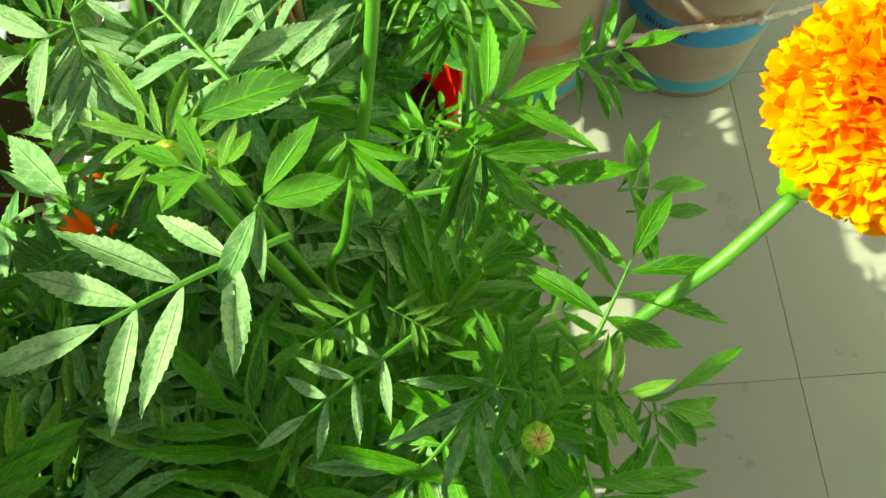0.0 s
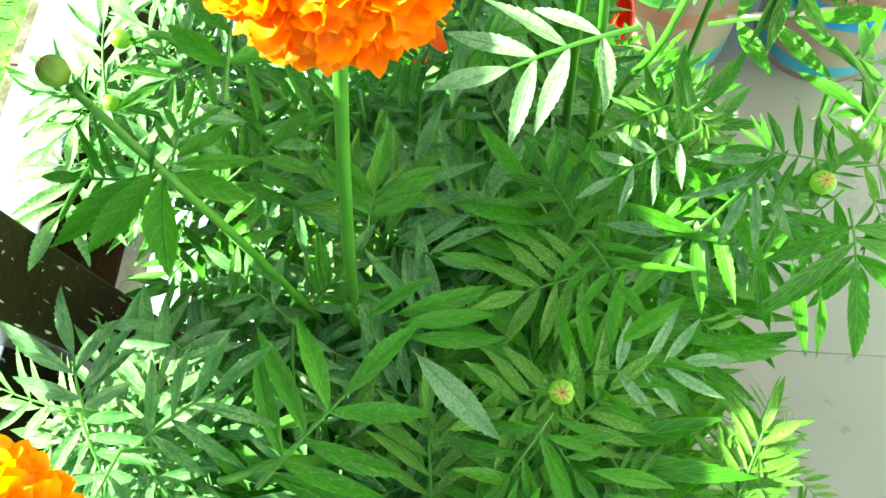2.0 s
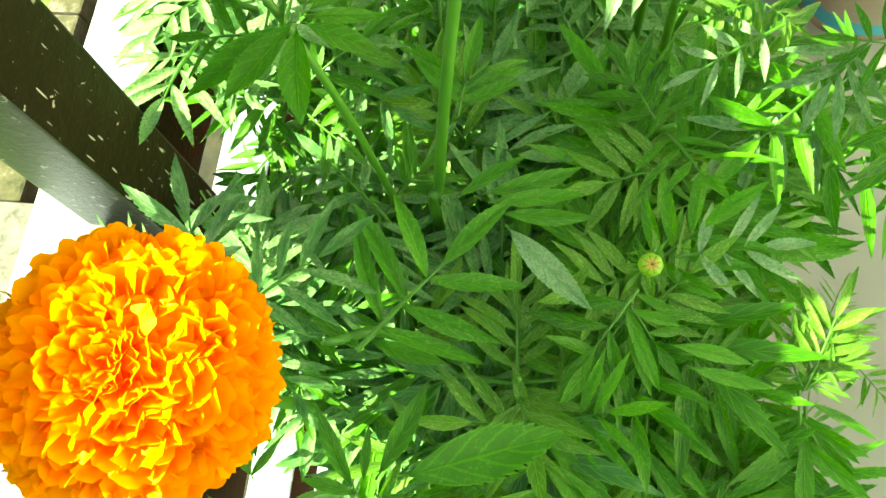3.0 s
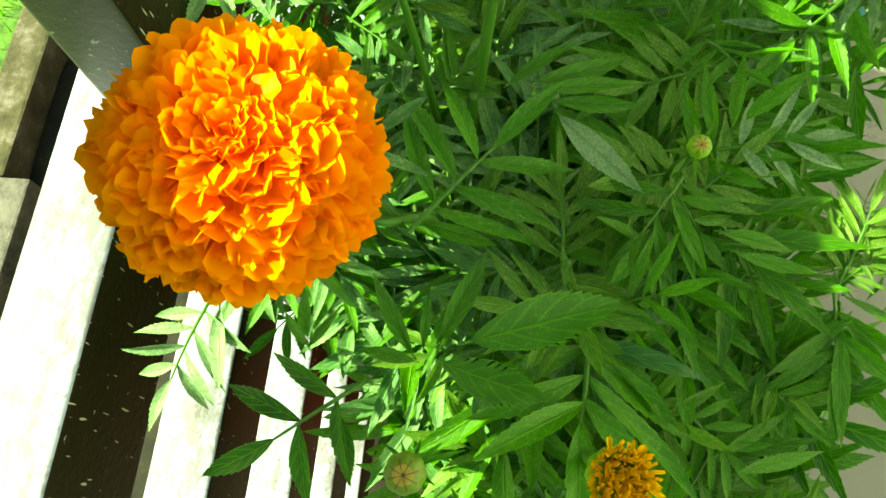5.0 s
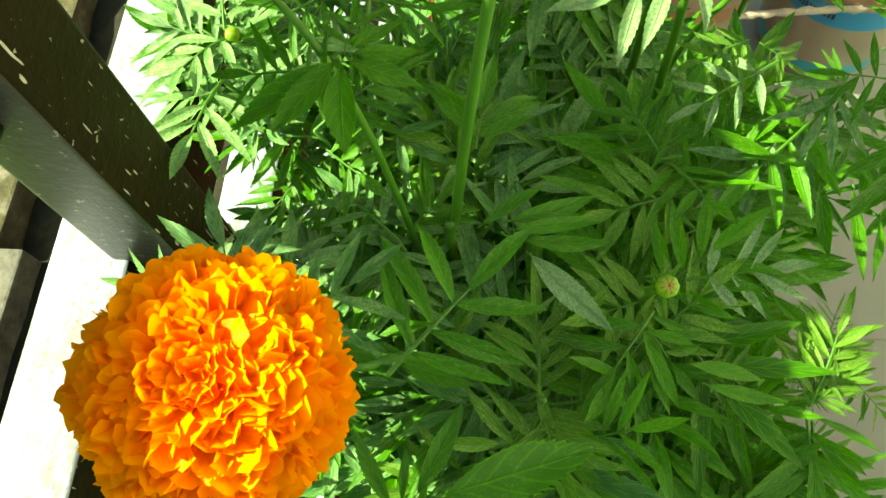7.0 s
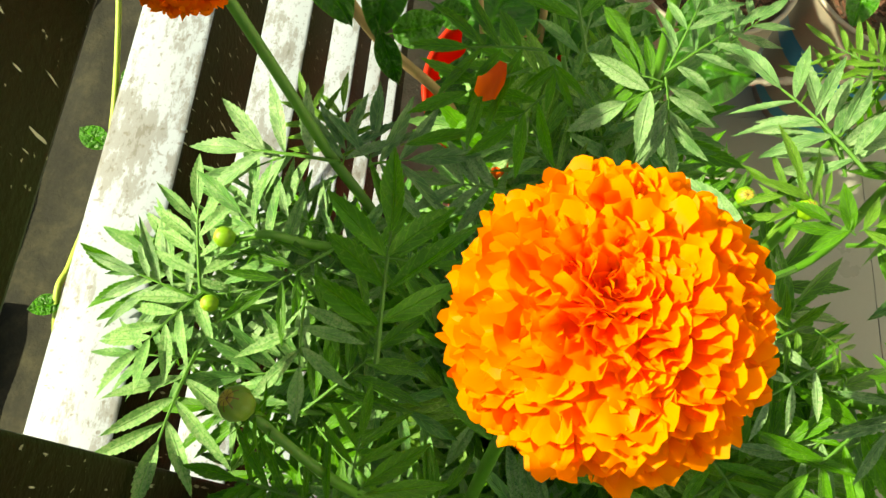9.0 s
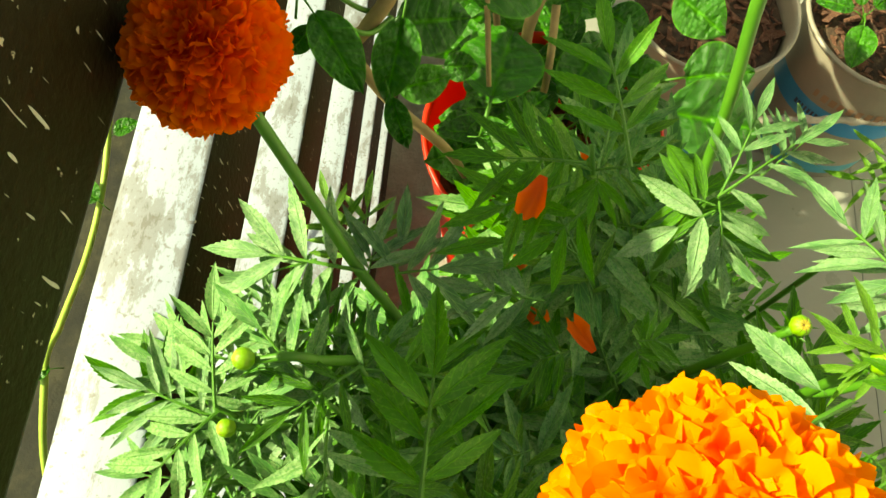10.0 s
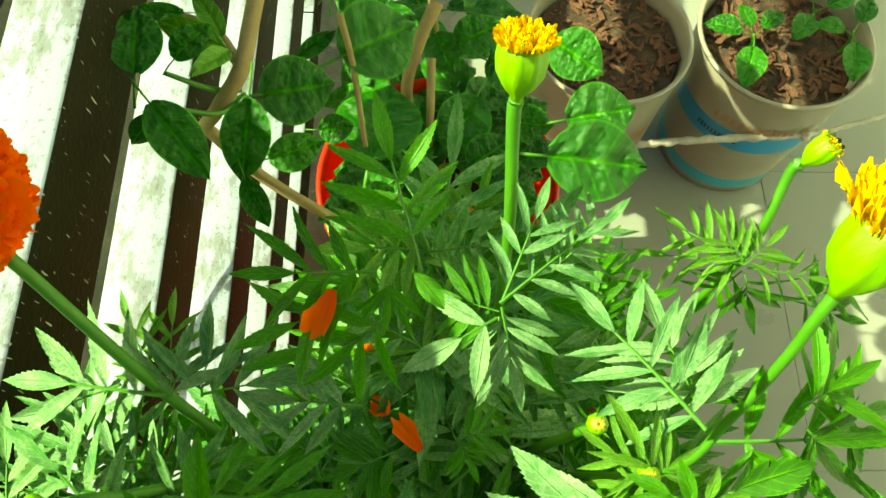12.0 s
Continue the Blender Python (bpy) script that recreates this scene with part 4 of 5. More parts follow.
leaf(plant_c, (-0.2663, 0.1086, 0.815), (-0.2583, 0.1460, 0.830), 2, 0.76, 0.22, 1, MAT_DUSTY_LIT, spread=40)
leaf(plant_c, (-0.2521, 0.1084, 0.815), (-0.2487, 0.1557, 0.825), 1, 0.72, 0.24, 2, MAT_DUSTY_LIT, spread=30)
leaf(plant_c, (-0.2522, 0.1099, 0.815), (-0.1928, 0.1234, 0.812), 2, 0.66, 0.24, 3, MAT_DUSTY_LIT, spread=45)
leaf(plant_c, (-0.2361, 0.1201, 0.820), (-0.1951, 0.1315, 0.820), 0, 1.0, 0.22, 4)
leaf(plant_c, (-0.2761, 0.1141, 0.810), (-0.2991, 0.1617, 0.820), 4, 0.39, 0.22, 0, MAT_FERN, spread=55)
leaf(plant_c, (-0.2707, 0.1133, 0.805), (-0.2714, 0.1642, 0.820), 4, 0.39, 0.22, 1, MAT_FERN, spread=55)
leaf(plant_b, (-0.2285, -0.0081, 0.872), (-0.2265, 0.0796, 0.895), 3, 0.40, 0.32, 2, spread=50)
leaf(plant_c, (-0.2712, 0.0694, 0.800), (-0.3169, 0.0045, 0.785), 3, 0.44, 0.26, 3, MAT_DUSTY_LIT, spread=50)
leaf(plant_c, (-0.2843, 0.0434, 0.800), (-0.3149, 0.0747, 0.800), 3, 0.60, 0.26, 4, MAT_DUSTY_LIT, spread=50)
leaf(plant_c, (-0.2667, 0.0791, 0.800), (-0.3369, 0.0846, 0.800), 4, 0.37, 0.26, 0, MAT_DUSTY_LIT, spread=55)
leaf(plant_c, (-0.3114, 0.0427, 0.790), (-0.2862, 0.0076, 0.780), 3, 0.63, 0.26, 1, MAT_DUSTY_LIT, spread=50)
leaf(plant_c, (-0.3014, 0.0226, 0.780), (-0.3486, -0.0000, 0.770), 3, 0.49, 0.26, 2, MAT_DUSTY_LIT, spread=50)
leaf(plant_b, (-0.1462, 0.1555, 0.862), (-0.1690, 0.2325, 0.892), 3, 0.39, 0.27, 3, spread=48)
leaf(plant_b, (-0.1492, 0.1309, 0.928), (-0.1369, 0.1180, 0.922), 0, 1.0, 0.50, 4)
leaf(plant_b, (-0.0415, 0.0777, 0.905), (-0.0877, 0.1373, 0.900), 4, 0.37, 0.26, 0, MAT_DUSTY_LIT, spread=55)
leaf(plant_b, (-0.0477, 0.0863, 0.905), (-0.0174, 0.1013, 0.900), 0, 1.0, 0.28, 1, MAT_DUSTY_LIT)
leaf(plant_b, (-0.0500, 0.0926, 0.905), (-0.0353, 0.1223, 0.910), 0, 1.0, 0.26, 2, MAT_DUSTY_LIT)
leaf(plant_b, (0.0149, 0.1703, 0.835), (-0.0283, 0.2005, 0.835), 4, 0.39, 0.20, 3, MAT_FERN, spread=55)
leaf(plant_b, (0.0149, 0.1703, 0.835), (-0.0044, 0.1947, 0.850), 3, 0.54, 0.20, 4, MAT_FERN, spread=50)
leaf(plant_b, (0.0172, 0.1723, 0.830), (-0.0370, 0.1839, 0.820), 4, 0.34, 0.20, 0, MAT_FERN, spread=55)
leaf(plant_b, (0.0149, 0.1703, 0.835), (0.0407, 0.1913, 0.840), 4, 0.57, 0.20, 1, MAT_FERN, spread=50)
leaf(plant_b, (0.0184, 0.1708, 0.830), (0.0702, 0.1671, 0.820), 4, 0.36, 0.20, 2, MAT_FERN, spread=50)
leaf(plant_b, (0.0175, 0.1712, 0.825), (-0.0057, 0.1544, 0.800), 3, 0.54, 0.22, 3, spread=50)
leaf(plant_b, (0.0187, 0.1696, 0.825), (0.0316, 0.1456, 0.790), 3, 0.69, 0.22, 4, spread=50)
leaf(plant_b, (-0.0606, 0.0618, 0.900), (-0.0796, 0.0877, 0.920), 1, 0.65, 0.20, 0, MAT_FERN, spread=30)
leaf(plant_b, (-0.0606, 0.0618, 0.900), (-0.0897, 0.0789, 0.900), 2, 0.53, 0.20, 1, MAT_FERN, spread=45)
leaf(plant_b, (-0.0595, 0.0618, 0.900), (-0.0442, 0.0730, 0.905), 2, 0.73, 0.20, 2, MAT_FERN, spread=45)
leaf(plant_b, (-0.0628, 0.0598, 0.900), (-0.0855, 0.0599, 0.890), 2, 0.67, 0.22, 3, MAT_FERN, spread=45)
leaf(plant_b, (-0.1120, 0.1336, 0.878), (-0.1025, 0.0938, 0.850), 4, 0.51, 0.26, 4, MAT_DUSTY_LIT, spread=42)
leaf(plant_b, (-0.1140, 0.1288, 0.878), (-0.1555, 0.1075, 0.868), 1, 0.64, 0.34, 0, MAT_DUSTY_LIT, spread=40)
leaf(plant_b, (-0.1130, 0.1323, 0.876), (-0.1483, 0.1447, 0.870), 3, 0.63, 0.24, 1, spread=50)
leaf(plant_b, (-0.1114, 0.1367, 0.878), (-0.0890, 0.1899, 0.890), 3, 0.36, 0.24, 2, MAT_DUSTY_LIT, spread=45)
leaf(plant_b, (-0.1126, 0.1353, 0.878), (-0.0608, 0.1779, 0.880), 4, 0.33, 0.24, 3, MAT_DUSTY_LIT, spread=50)
leaf(plant_b, (-0.1125, 0.1314, 0.872), (-0.1173, 0.0989, 0.845), 3, 0.55, 0.26, 4, MAT_DUSTY_LIT, spread=40)
leaf(plant_b, (-0.1667, 0.1554, 0.862), (-0.2342, 0.1559, 0.858), 3, 0.46, 0.24, 0, spread=50)
leaf(plant_b, (-0.1730, 0.1466, 0.858), (-0.2319, 0.1211, 0.850), 2, 0.51, 0.24, 1, spread=42)
leaf(plant_b, (-0.1630, 0.1385, 0.850), (-0.2000, 0.1090, 0.830), 2, 0.63, 0.24, 2, spread=45)
leaf(plant_b, (-0.1604, 0.1520, 0.858), (-0.1627, 0.1278, 0.850), 2, 0.80, 0.24, 3, spread=35)
leaf(plant_b, (-0.0877, 0.1546, 0.865), (-0.0483, 0.1905, 0.870), 4, 0.41, 0.24, 4, MAT_DUSTY_LIT, spread=50)
leaf(plant_b, (-0.0461, 0.0532, 0.930), (-0.0155, 0.0643, 0.930), 0, 1.0, 0.42, 0)
leaf(plant_b, (-0.0873, 0.0471, 0.905), (-0.1149, 0.0712, 0.900), 0, 1.0, 0.34, 1, MAT_DUSTY_LIT)
leaf(plant_b, (-0.1273, 0.0940, 0.785), (-0.0956, 0.0989, 0.785), 3, 0.59, 0.28, 2, spread=50)
leaf(plant_b, (-0.1258, 0.0926, 0.785), (-0.1155, 0.0713, 0.775), 3, 0.63, 0.28, 3, spread=50)
leaf(plant_b, (-0.1595, 0.0884, 0.775), (-0.2004, 0.0719, 0.770), 4, 0.59, 0.24, 4, spread=55)
leaf(plant_b, (-0.1760, 0.1070, 0.800), (-0.2386, 0.1127, 0.800), 3, 0.50, 0.28, 0, MAT_DUSTY_LIT, spread=45)
leaf(plant_b, (0.0227, 0.0972, 0.850), (0.0690, 0.1203, 0.840), 3, 0.68, 0.26, 1, spread=50)
leaf(plant_b, (0.0234, 0.0873, 0.850), (0.0513, 0.0641, 0.820), 3, 0.80, 0.26, 2, spread=50)
leaf(plant_b, (-0.0153, 0.0757, 0.880), (-0.0109, 0.0539, 0.860), 2, 0.80, 0.26, 3, spread=45)
leaf(plant_b, (0.1013, 0.0079, 0.760), (0.1410, 0.0307, 0.740), 0, 1.0, 0.20, 4)
leaf(plant_b, (0.1015, 0.0070, 0.740), (0.1300, 0.0033, 0.720), 0, 1.0, 0.40, 0)
leaf(plant_b, (0.1013, 0.0057, 0.740), (0.1209, -0.0104, 0.720), 0, 1.0, 0.35, 1)
leaf(plant_b, (0.0842, 0.0086, 0.770), (0.1030, -0.0153, 0.750), 2, 0.51, 0.28, 2, spread=45)
leaf(plant_a, (0.0621, -0.0304, 0.800), (0.0971, -0.0318, 0.800), 0, 1.0, 0.25, 3)
leaf(plant_b, (0.0288, 0.0176, 0.800), (0.0007, -0.0290, 0.780), 3, 0.57, 0.20, 4, MAT_DUSTY_LIT, spread=40)
leaf(plant_b, (0.0479, 0.0342, 0.800), (0.0775, 0.0411, 0.800), 2, 0.66, 0.25, 0, spread=50)
leaf(plant_b, (0.0408, -0.0012, 0.720), (0.0505, -0.0445, 0.680), 0, 1.0, 0.20, 1)
leaf(plant_b, (0.0594, -0.0075, 0.720), (0.0737, -0.0567, 0.680), 0, 1.0, 0.16, 2)
leaf(plant_b, (0.0731, -0.0278, 0.720), (0.0857, -0.0574, 0.680), 0, 1.0, 0.16, 3)
leaf(plant_b, (0.0219, 0.0363, 0.740), (0.0324, -0.0332, 0.720), 0, 1.0, 0.16, 4, MAT_DUSTY_LIT)
leaf(plant_b, (0.0053, 0.0247, 0.740), (0.0058, -0.0276, 0.720), 0, 1.0, 0.18, 0, MAT_DUSTY_LIT)
leaf(plant_b, (0.0309, 0.0206, 0.750), (0.0642, -0.0186, 0.740), 0, 1.0, 0.24, 1, MAT_DUSTY_LIT)
leaf(plant_b, (0.0031, 0.0008, 0.760), (-0.0444, -0.0472, 0.750), 2, 0.59, 0.24, 2, MAT_DUSTY_LIT, spread=40)
leaf(plant_b, (-0.0687, 0.0120, 0.730), (-0.1036, -0.0365, 0.720), 2, 0.67, 0.22, 3, spread=45)
leaf(plant_b, (0.0869, 0.0275, 0.740), (0.0366, -0.0156, 0.720), 3, 0.50, 0.24, 4, spread=45)
leaf(plant_a, (0.0034, -0.0483, 0.720), (0.0355, -0.0680, 0.700), 2, 0.66, 0.25, 0, spread=45)
leaf(plant_a, (-0.3071, -0.0893, 0.800), (-0.2764, -0.1253, 0.790), 2, 0.54, 0.26, 1, MAT_DUSTY_LIT, spread=45)
leaf(plant_a, (-0.2861, -0.0889, 0.760), (-0.2426, -0.1142, 0.760), 3, 0.60, 0.24, 2, MAT_DUSTY_LIT, spread=50)
leaf(plant_a, (-0.2918, -0.0563, 0.740), (-0.2482, -0.0678, 0.740), 3, 0.71, 0.24, 3, MAT_DUSTY_LIT, spread=50)
# leaves lower in the plants
leaf(plant_c, (-0.2074, 0.0645, 0.7047), (-0.1846, 0.1127, 0.7176), 3, 0.45, 0.29, 3, MAT_DUSTY)
leaf(plant_b, (0.0974, 0.1134, 0.7410), (0.1321, 0.1583, 0.7255), 0, 0.45, 0.31, 3)
leaf(plant_b, (0.0974, 0.1134, 0.7410), (0.1499, 0.1241, 0.7225), 1, 0.65, 0.28, 4)
leaf(plant_b, (0.1020, 0.1063, 0.7313), (0.1511, 0.1095, 0.7136), 1, 0.65, 0.28, 0)
leaf(plant_b, (0.1083, 0.0143, 0.7243), (0.1473, 0.0348, 0.7203), 0, 0.45, 0.25, 1)
leaf(plant_b, (0.1113, 0.0062, 0.7018), (0.1404, 0.0063, 0.6822), 0, 0.45, 0.56, 2)
leaf(plant_b, (0.1021, 0.0122, 0.7232), (0.1129, -0.0199, 0.6645), 2, 0.54, 0.34, 3)
leaf(plant_b, (-0.0007, -0.0022, 0.7473), (-0.0454, -0.0230, 0.7557), 3, 0.49, 0.28, 4)
leaf(plant_b, (-0.0017, -0.0022, 0.7473), (0.0033, -0.0292, 0.7343), 3, 0.49, 0.28, 0)
leaf(plant_b, (-0.0580, 0.0080, 0.7572), (-0.0728, -0.0254, 0.7551), 0, 0.45, 0.28, 1)
leaf(plant_b, (-0.0257, 0.0130, 0.7677), (-0.0639, -0.0061, 0.7560), 0, 0.45, 0.34, 2)
leaf(plant_b, (0.0744, 0.1792, 0.7574), (0.1393, 0.1905, 0.7604), 3, 0.43, 0.27, 4)
leaf(plant_b, (0.0744, 0.1792, 0.7574), (0.1263, 0.1673, 0.7429), 3, 0.43, 0.27, 0)
leaf(plant_b, (-0.1716, 0.1239, 0.7223), (-0.2286, 0.1560, 0.7371), 3, 0.45, 0.27, 0, MAT_DUSTY)
leaf(plant_b, (-0.1717, 0.1927, 0.7380), (-0.2213, 0.1919, 0.7574), 3, 0.45, 0.29, 1)
leaf(plant_b, (-0.1727, 0.0390, 0.7456), (-0.2083, 0.0243, 0.7559), 3, 0.45, 0.34, 2, MAT_DUSTY)
leaf(plant_b, (-0.1755, 0.0180, 0.7467), (-0.2094, 0.0062, 0.7442), 3, 0.45, 0.34, 3)
leaf(plant_a, (0.0225, -0.1578, 0.7092), (0.0254, -0.2369, 0.6820), 5, 0.41, 0.27, 0)
leaf(plant_a, (0.0183, -0.1513, 0.7203), (0.0405, -0.0903, 0.7440), 5, 0.39, 0.22, 1, MAT_FERN)
leaf(plant_a, (0.0183, -0.1513, 0.7203), (-0.0025, -0.1130, 0.7327), 5, 0.39, 0.22, 2, MAT_FERN)
leaf(plant_a, (0.0183, -0.1513, 0.7203), (0.0496, -0.1251, 0.7314), 5, 0.39, 0.22, 3, MAT_FERN)
leaf(plant_a, (-0.0801, -0.1259, 0.7692), (-0.0516, -0.1594, 0.7469), 2, 0.54, 0.27, 2)
leaf(plant_a, (-0.0801, -0.1287, 0.7686), (-0.1077, -0.1672, 0.7482), 2, 0.54, 0.27, 3)
leaf(plant_a, (-0.0372, -0.1558, 0.7388), (-0.0560, -0.1793, 0.7154), 3, 0.45, 0.27, 4)
leaf(plant_a, (-0.0518, -0.1438, 0.7490), (-0.0105, -0.1402, 0.7396), 3, 0.45, 0.27, 0)
leaf(plant_a, (-0.1120, -0.1623, 0.7398), (-0.1132, -0.1237, 0.7603), 1, 0.65, 0.25, 1)
leaf(plant_a, (-0.0647, -0.2268, 0.7116), (-0.0196, -0.2616, 0.6922), 4, 0.45, 0.27, 2)
leaf(plant_a, (-0.0317, -0.1823, 0.6966), (0.0041, -0.2209, 0.6768), 4, 0.41, 0.25, 3)
leaf(plant_a, (-0.0813, -0.1220, 0.7648), (-0.1103, -0.1207, 0.7557), 0, 1.0, 0.18, 1)
leaf(plant_a, (-0.0792, -0.1161, 0.7652), (-0.0518, -0.1272, 0.7550), 0, 1.0, 0.20, 2)
leaf(plant_a, (-0.0822, -0.1337, 0.7637), (-0.0634, -0.1673, 0.7511), 0, 1.0, 0.20, 0)
leaf(plant_a, (-0.0783, -0.1240, 0.7646), (-0.0596, -0.1576, 0.7526), 0, 1.0, 0.18, 1)
leaf(plant_a, (-0.0882, -0.1455, 0.7630), (-0.1156, -0.1681, 0.7527), 0, 1.0, 0.20, 2)
leaf(plant_a, (-0.0832, -0.1337, 0.7637), (-0.1124, -0.1366, 0.7550), 0, 1.0, 0.16, 0)
leaf(plant_a, (-0.0593, -0.1427, 0.7627), (-0.0148, -0.1440, 0.7528), 0, 1.0, 0.22, 1)
leaf(plant_a, (-0.0512, -0.1527, 0.7618), (-0.0070, -0.1604, 0.7498), 0, 1.0, 0.20, 2)
leaf(plant_b, (0.0350, -0.1173, 0.6957), (0.0526, -0.0750, 0.7048), 7, 0.33, 0.11, 0, MAT_FERN)
leaf(plant_b, (0.0379, -0.1174, 0.6957), (0.0697, -0.0966, 0.7021), 7, 0.33, 0.11, 1, MAT_FERN)
leaf(plant_b, (0.0331, -0.1173, 0.6957), (0.0232, -0.0856, 0.7077), 7, 0.33, 0.11, 2, MAT_FERN)
leaf(plant_b, (0.0302, -0.1192, 0.6955), (0.0085, -0.1027, 0.6970), 7, 0.33, 0.11, 3, MAT_FERN)
leaf(plant_b, (0.0350, -0.1202, 0.6954), (0.0342, -0.1535, 0.6761), 7, 0.33, 0.11, 4, MAT_FERN)
leaf(plant_b, (0.0312, -0.1221, 0.6953), (0.0134, -0.1351, 0.6781), 7, 0.33, 0.11, 0, MAT_FERN)
leaf(plant_b, (0.0379, -0.1203, 0.6954), (0.0698, -0.1186, 0.6909), 7, 0.33, 0.11, 1, MAT_FERN)
leaf(plant_b, (0.0623, -0.1234, 0.6770), (0.0916, -0.1504, 0.6639), 4, 0.43, 0.22, 2, MAT_FERN)
leaf(plant_b, (0.0312, -0.1552, 0.6661), (0.0583, -0.1620, 0.6558), 3, 0.49, 0.25, 3)
leaf(plant_a, (-0.0829, -0.0276, 0.7319), (-0.0660, 0.0075, 0.7423), 0, 1.0, 0.24, 0)
leaf(plant_a, (-0.0810, -0.0333, 0.7296), (-0.0260, -0.0016, 0.7419), 0, 1.0, 0.18, 1)
leaf(plant_a, (-0.0840, -0.0381, 0.7292), (-0.0553, -0.0408, 0.7378), 0, 1.0, 0.20, 2)
leaf(plant_a, (-0.0864, -0.0544, 0.7304), (-0.0888, -0.0820, 0.7398), 0, 1.0, 0.18, 0)
leaf(plant_a, (-0.0493, -0.2499, 0.7086), (-0.0056, -0.2221, 0.7016), 0, 1.0, 0.16, 0)
leaf(plant_a, (-0.0402, -0.2583, 0.7127), (0.0115, -0.2358, 0.6976), 0, 1.0, 0.18, 1)
leaf(plant_a, (0.0202, -0.1679, 0.7147), (-0.0062, -0.1979, 0.7009), 0, 1.0, 0.22, 2)
leaf(plant_a, (0.0202, -0.1689, 0.7146), (0.0199, -0.2388, 0.6965), 0, 1.0, 0.16, 0)
leaf(plant_a, (0.0212, -0.1689, 0.7146), (0.0464, -0.1967, 0.7028), 0, 1.0, 0.20, 1)
leaf(plant_a, (0.0131, -0.1700, 0.7150), (-0.0046, -0.1780, 0.7031), 0, 1.0, 0.24, 2)
leaf(plant_a, (0.0201, -0.1567, 0.7181), (0.0646, -0.1676, 0.6986), 0, 1.0, 0.14, 0)
leaf(plant_a, (-0.0322, -0.1559, 0.7210), (-0.0083, -0.1969, 0.7011), 0, 1.0, 0.18, 1)
leaf(plant_a, (-0.0322, -0.1540, 0.7211), (0.0025, -0.1607, 0.7097), 0, 1.0, 0.18, 2)
leaf(plant_a, (-0.0391, -0.1451, 0.7220), (0.0088, -0.1454, 0.7121), 0, 1.0, 0.14, 0)
leaf(plant_a, (-0.0402, -0.1402, 0.7223), (-0.0591, -0.1751, 0.7103), 0, 1.0, 0.26, 1)
leaf(plant_a, (-0.0322, -0.1559, 0.7210), (-0.0371, -0.1891, 0.7044), 0, 1.0, 0.18, 2)
leaf(plant_b, (-0.1512, 0.1565, 0.7478), (-0.1916, 0.2267, 0.7550), 3, 0.45, 0.27, 0)
leaf(plant_b, (-0.1482, 0.1534, 0.7479), (-0.2066, 0.1805, 0.7575), 3, 0.45, 0.27, 1, MAT_DUSTY)
leaf(plant_b, (-0.1698, 0.2030, 0.7381), (-0.1889, 0.2614, 0.7493), 3, 0.45, 0.27, 2)

# spent heads, half-open heads and buds on their stalks
spent_head(plant_b, (-0.1075, 0.2143, 0.9510), 0.0102, (0.037, 0.44, 1), 3, "swollen green head with spent yellow-brown florets", 190, 0.3,
           ((-0.08, 0.15, 0.27), (-0.1050, 0.150, 0.760), (-0.1057, 0.1743, 0.860)), 0.0023)
spent_head(plant_b, (0.0095, 0.1350, 0.9590), 0.0130, (0.25, 0.5, 1), 5, "large green head with dense ochre florets", 260, 0.8,
           ((-0.06, 0.13, 0.27), (-0.0517, 0.0856, 0.6903), (-0.0276, 0.0736, 0.8087), (-0.0133, 0.0896, 0.8564), (-0.0030, 0.1070, 0.8986)), 0.0018)
spent_head(plant_b, (0.0505, 0.2186, 0.8718), 0.0070, (0.55, 0.2, 1), 7, "small green head just opening yellow", 70, 0.0,
           ((0.0, 0.17, 0.3), (0.0248, 0.1852, 0.7027), (0.0325, 0.1915, 0.8046)), 0.0021)
spent_head(plant_a, (-0.1148, -0.2757, 0.8264), 0.0115, (0.1, -0.2, 1), 9, "green head with short yellow florets round a dark eye", 220, 0.35,
           ((-0.12, -0.2, 0.3), (-0.1196, -0.2526, 0.7013)), 0.0028)
stem(plant_a, ((-0.18, -0.2, 0.3), (-0.1979, -0.2622, 0.7092), (-0.1943, -0.2830, 0.8459)), 0.004, 0.0026)
bud(plant_a, (-0.1942, -0.2834, 0.8560), 0.0072, (0.0, -0.2, 1), 2, MAT_BUD)
stem(plant_a, ((-0.18, -0.08, 0.3), (-0.2160, -0.0625, 0.7490), (-0.2337, -0.0570, 0.8878), (-0.2602, -0.0398, 0.9307)), 0.0024, 0.0017)
bud(plant_a, (-0.2625, -0.0383, 0.9376), 0.0054, (-0.5, 0.2, 1), 4, MAT_BUD, "olive half-grown flower bud")
bud(plant_a, (-0.0744, -0.1121, 0.7954), 0.0056, (0.0, -0.3, 1), 6, MAT_CALYX, "round yellow-green flower bud")
bud(plant_b, (0.0390, -0.0158, 0.8272), 0.0052, (0.0, -0.2, 1), 8, MAT_CALYX, "round yellow-green flower bud")
bud(plant_b, (-0.0632, 0.0615, 0.9004), 0.0042, (0.0, -0.2, 1), 10, MAT_CALYX, "round yellow-green flower bud")
bud(plant_b, (-0.0693, 0.0890, 0.8521), 0.0045, (0.0, -0.2, 1), 12, MAT_CALYX, "round yellow-green flower bud")
bud(plant_c, (-0.3168, 0.0576, 0.8284), 0.0050, (-0.8, 0.1, 0.5), 14, MAT_CALYX, "yellow-green flower bud over the rail")
bud(plant_c, (-0.3233, 0.0277, 0.8119), 0.0042, (-0.8, -0.3, 0.5), 16, MAT_CALYX, "small green flower bud")
for p in (((-0.10, -0.10, 0.3), (-0.0829, -0.1056, 0.7061), (-0.0745, -0.1112, 0.7908)), ((-0.15, -0.12, 0.3), (-0.1964, -0.1443, 0.7251), (-0.2288, -0.1636, 0.7967))):
    stem(plant_a, p, 0.0045, 0.002)
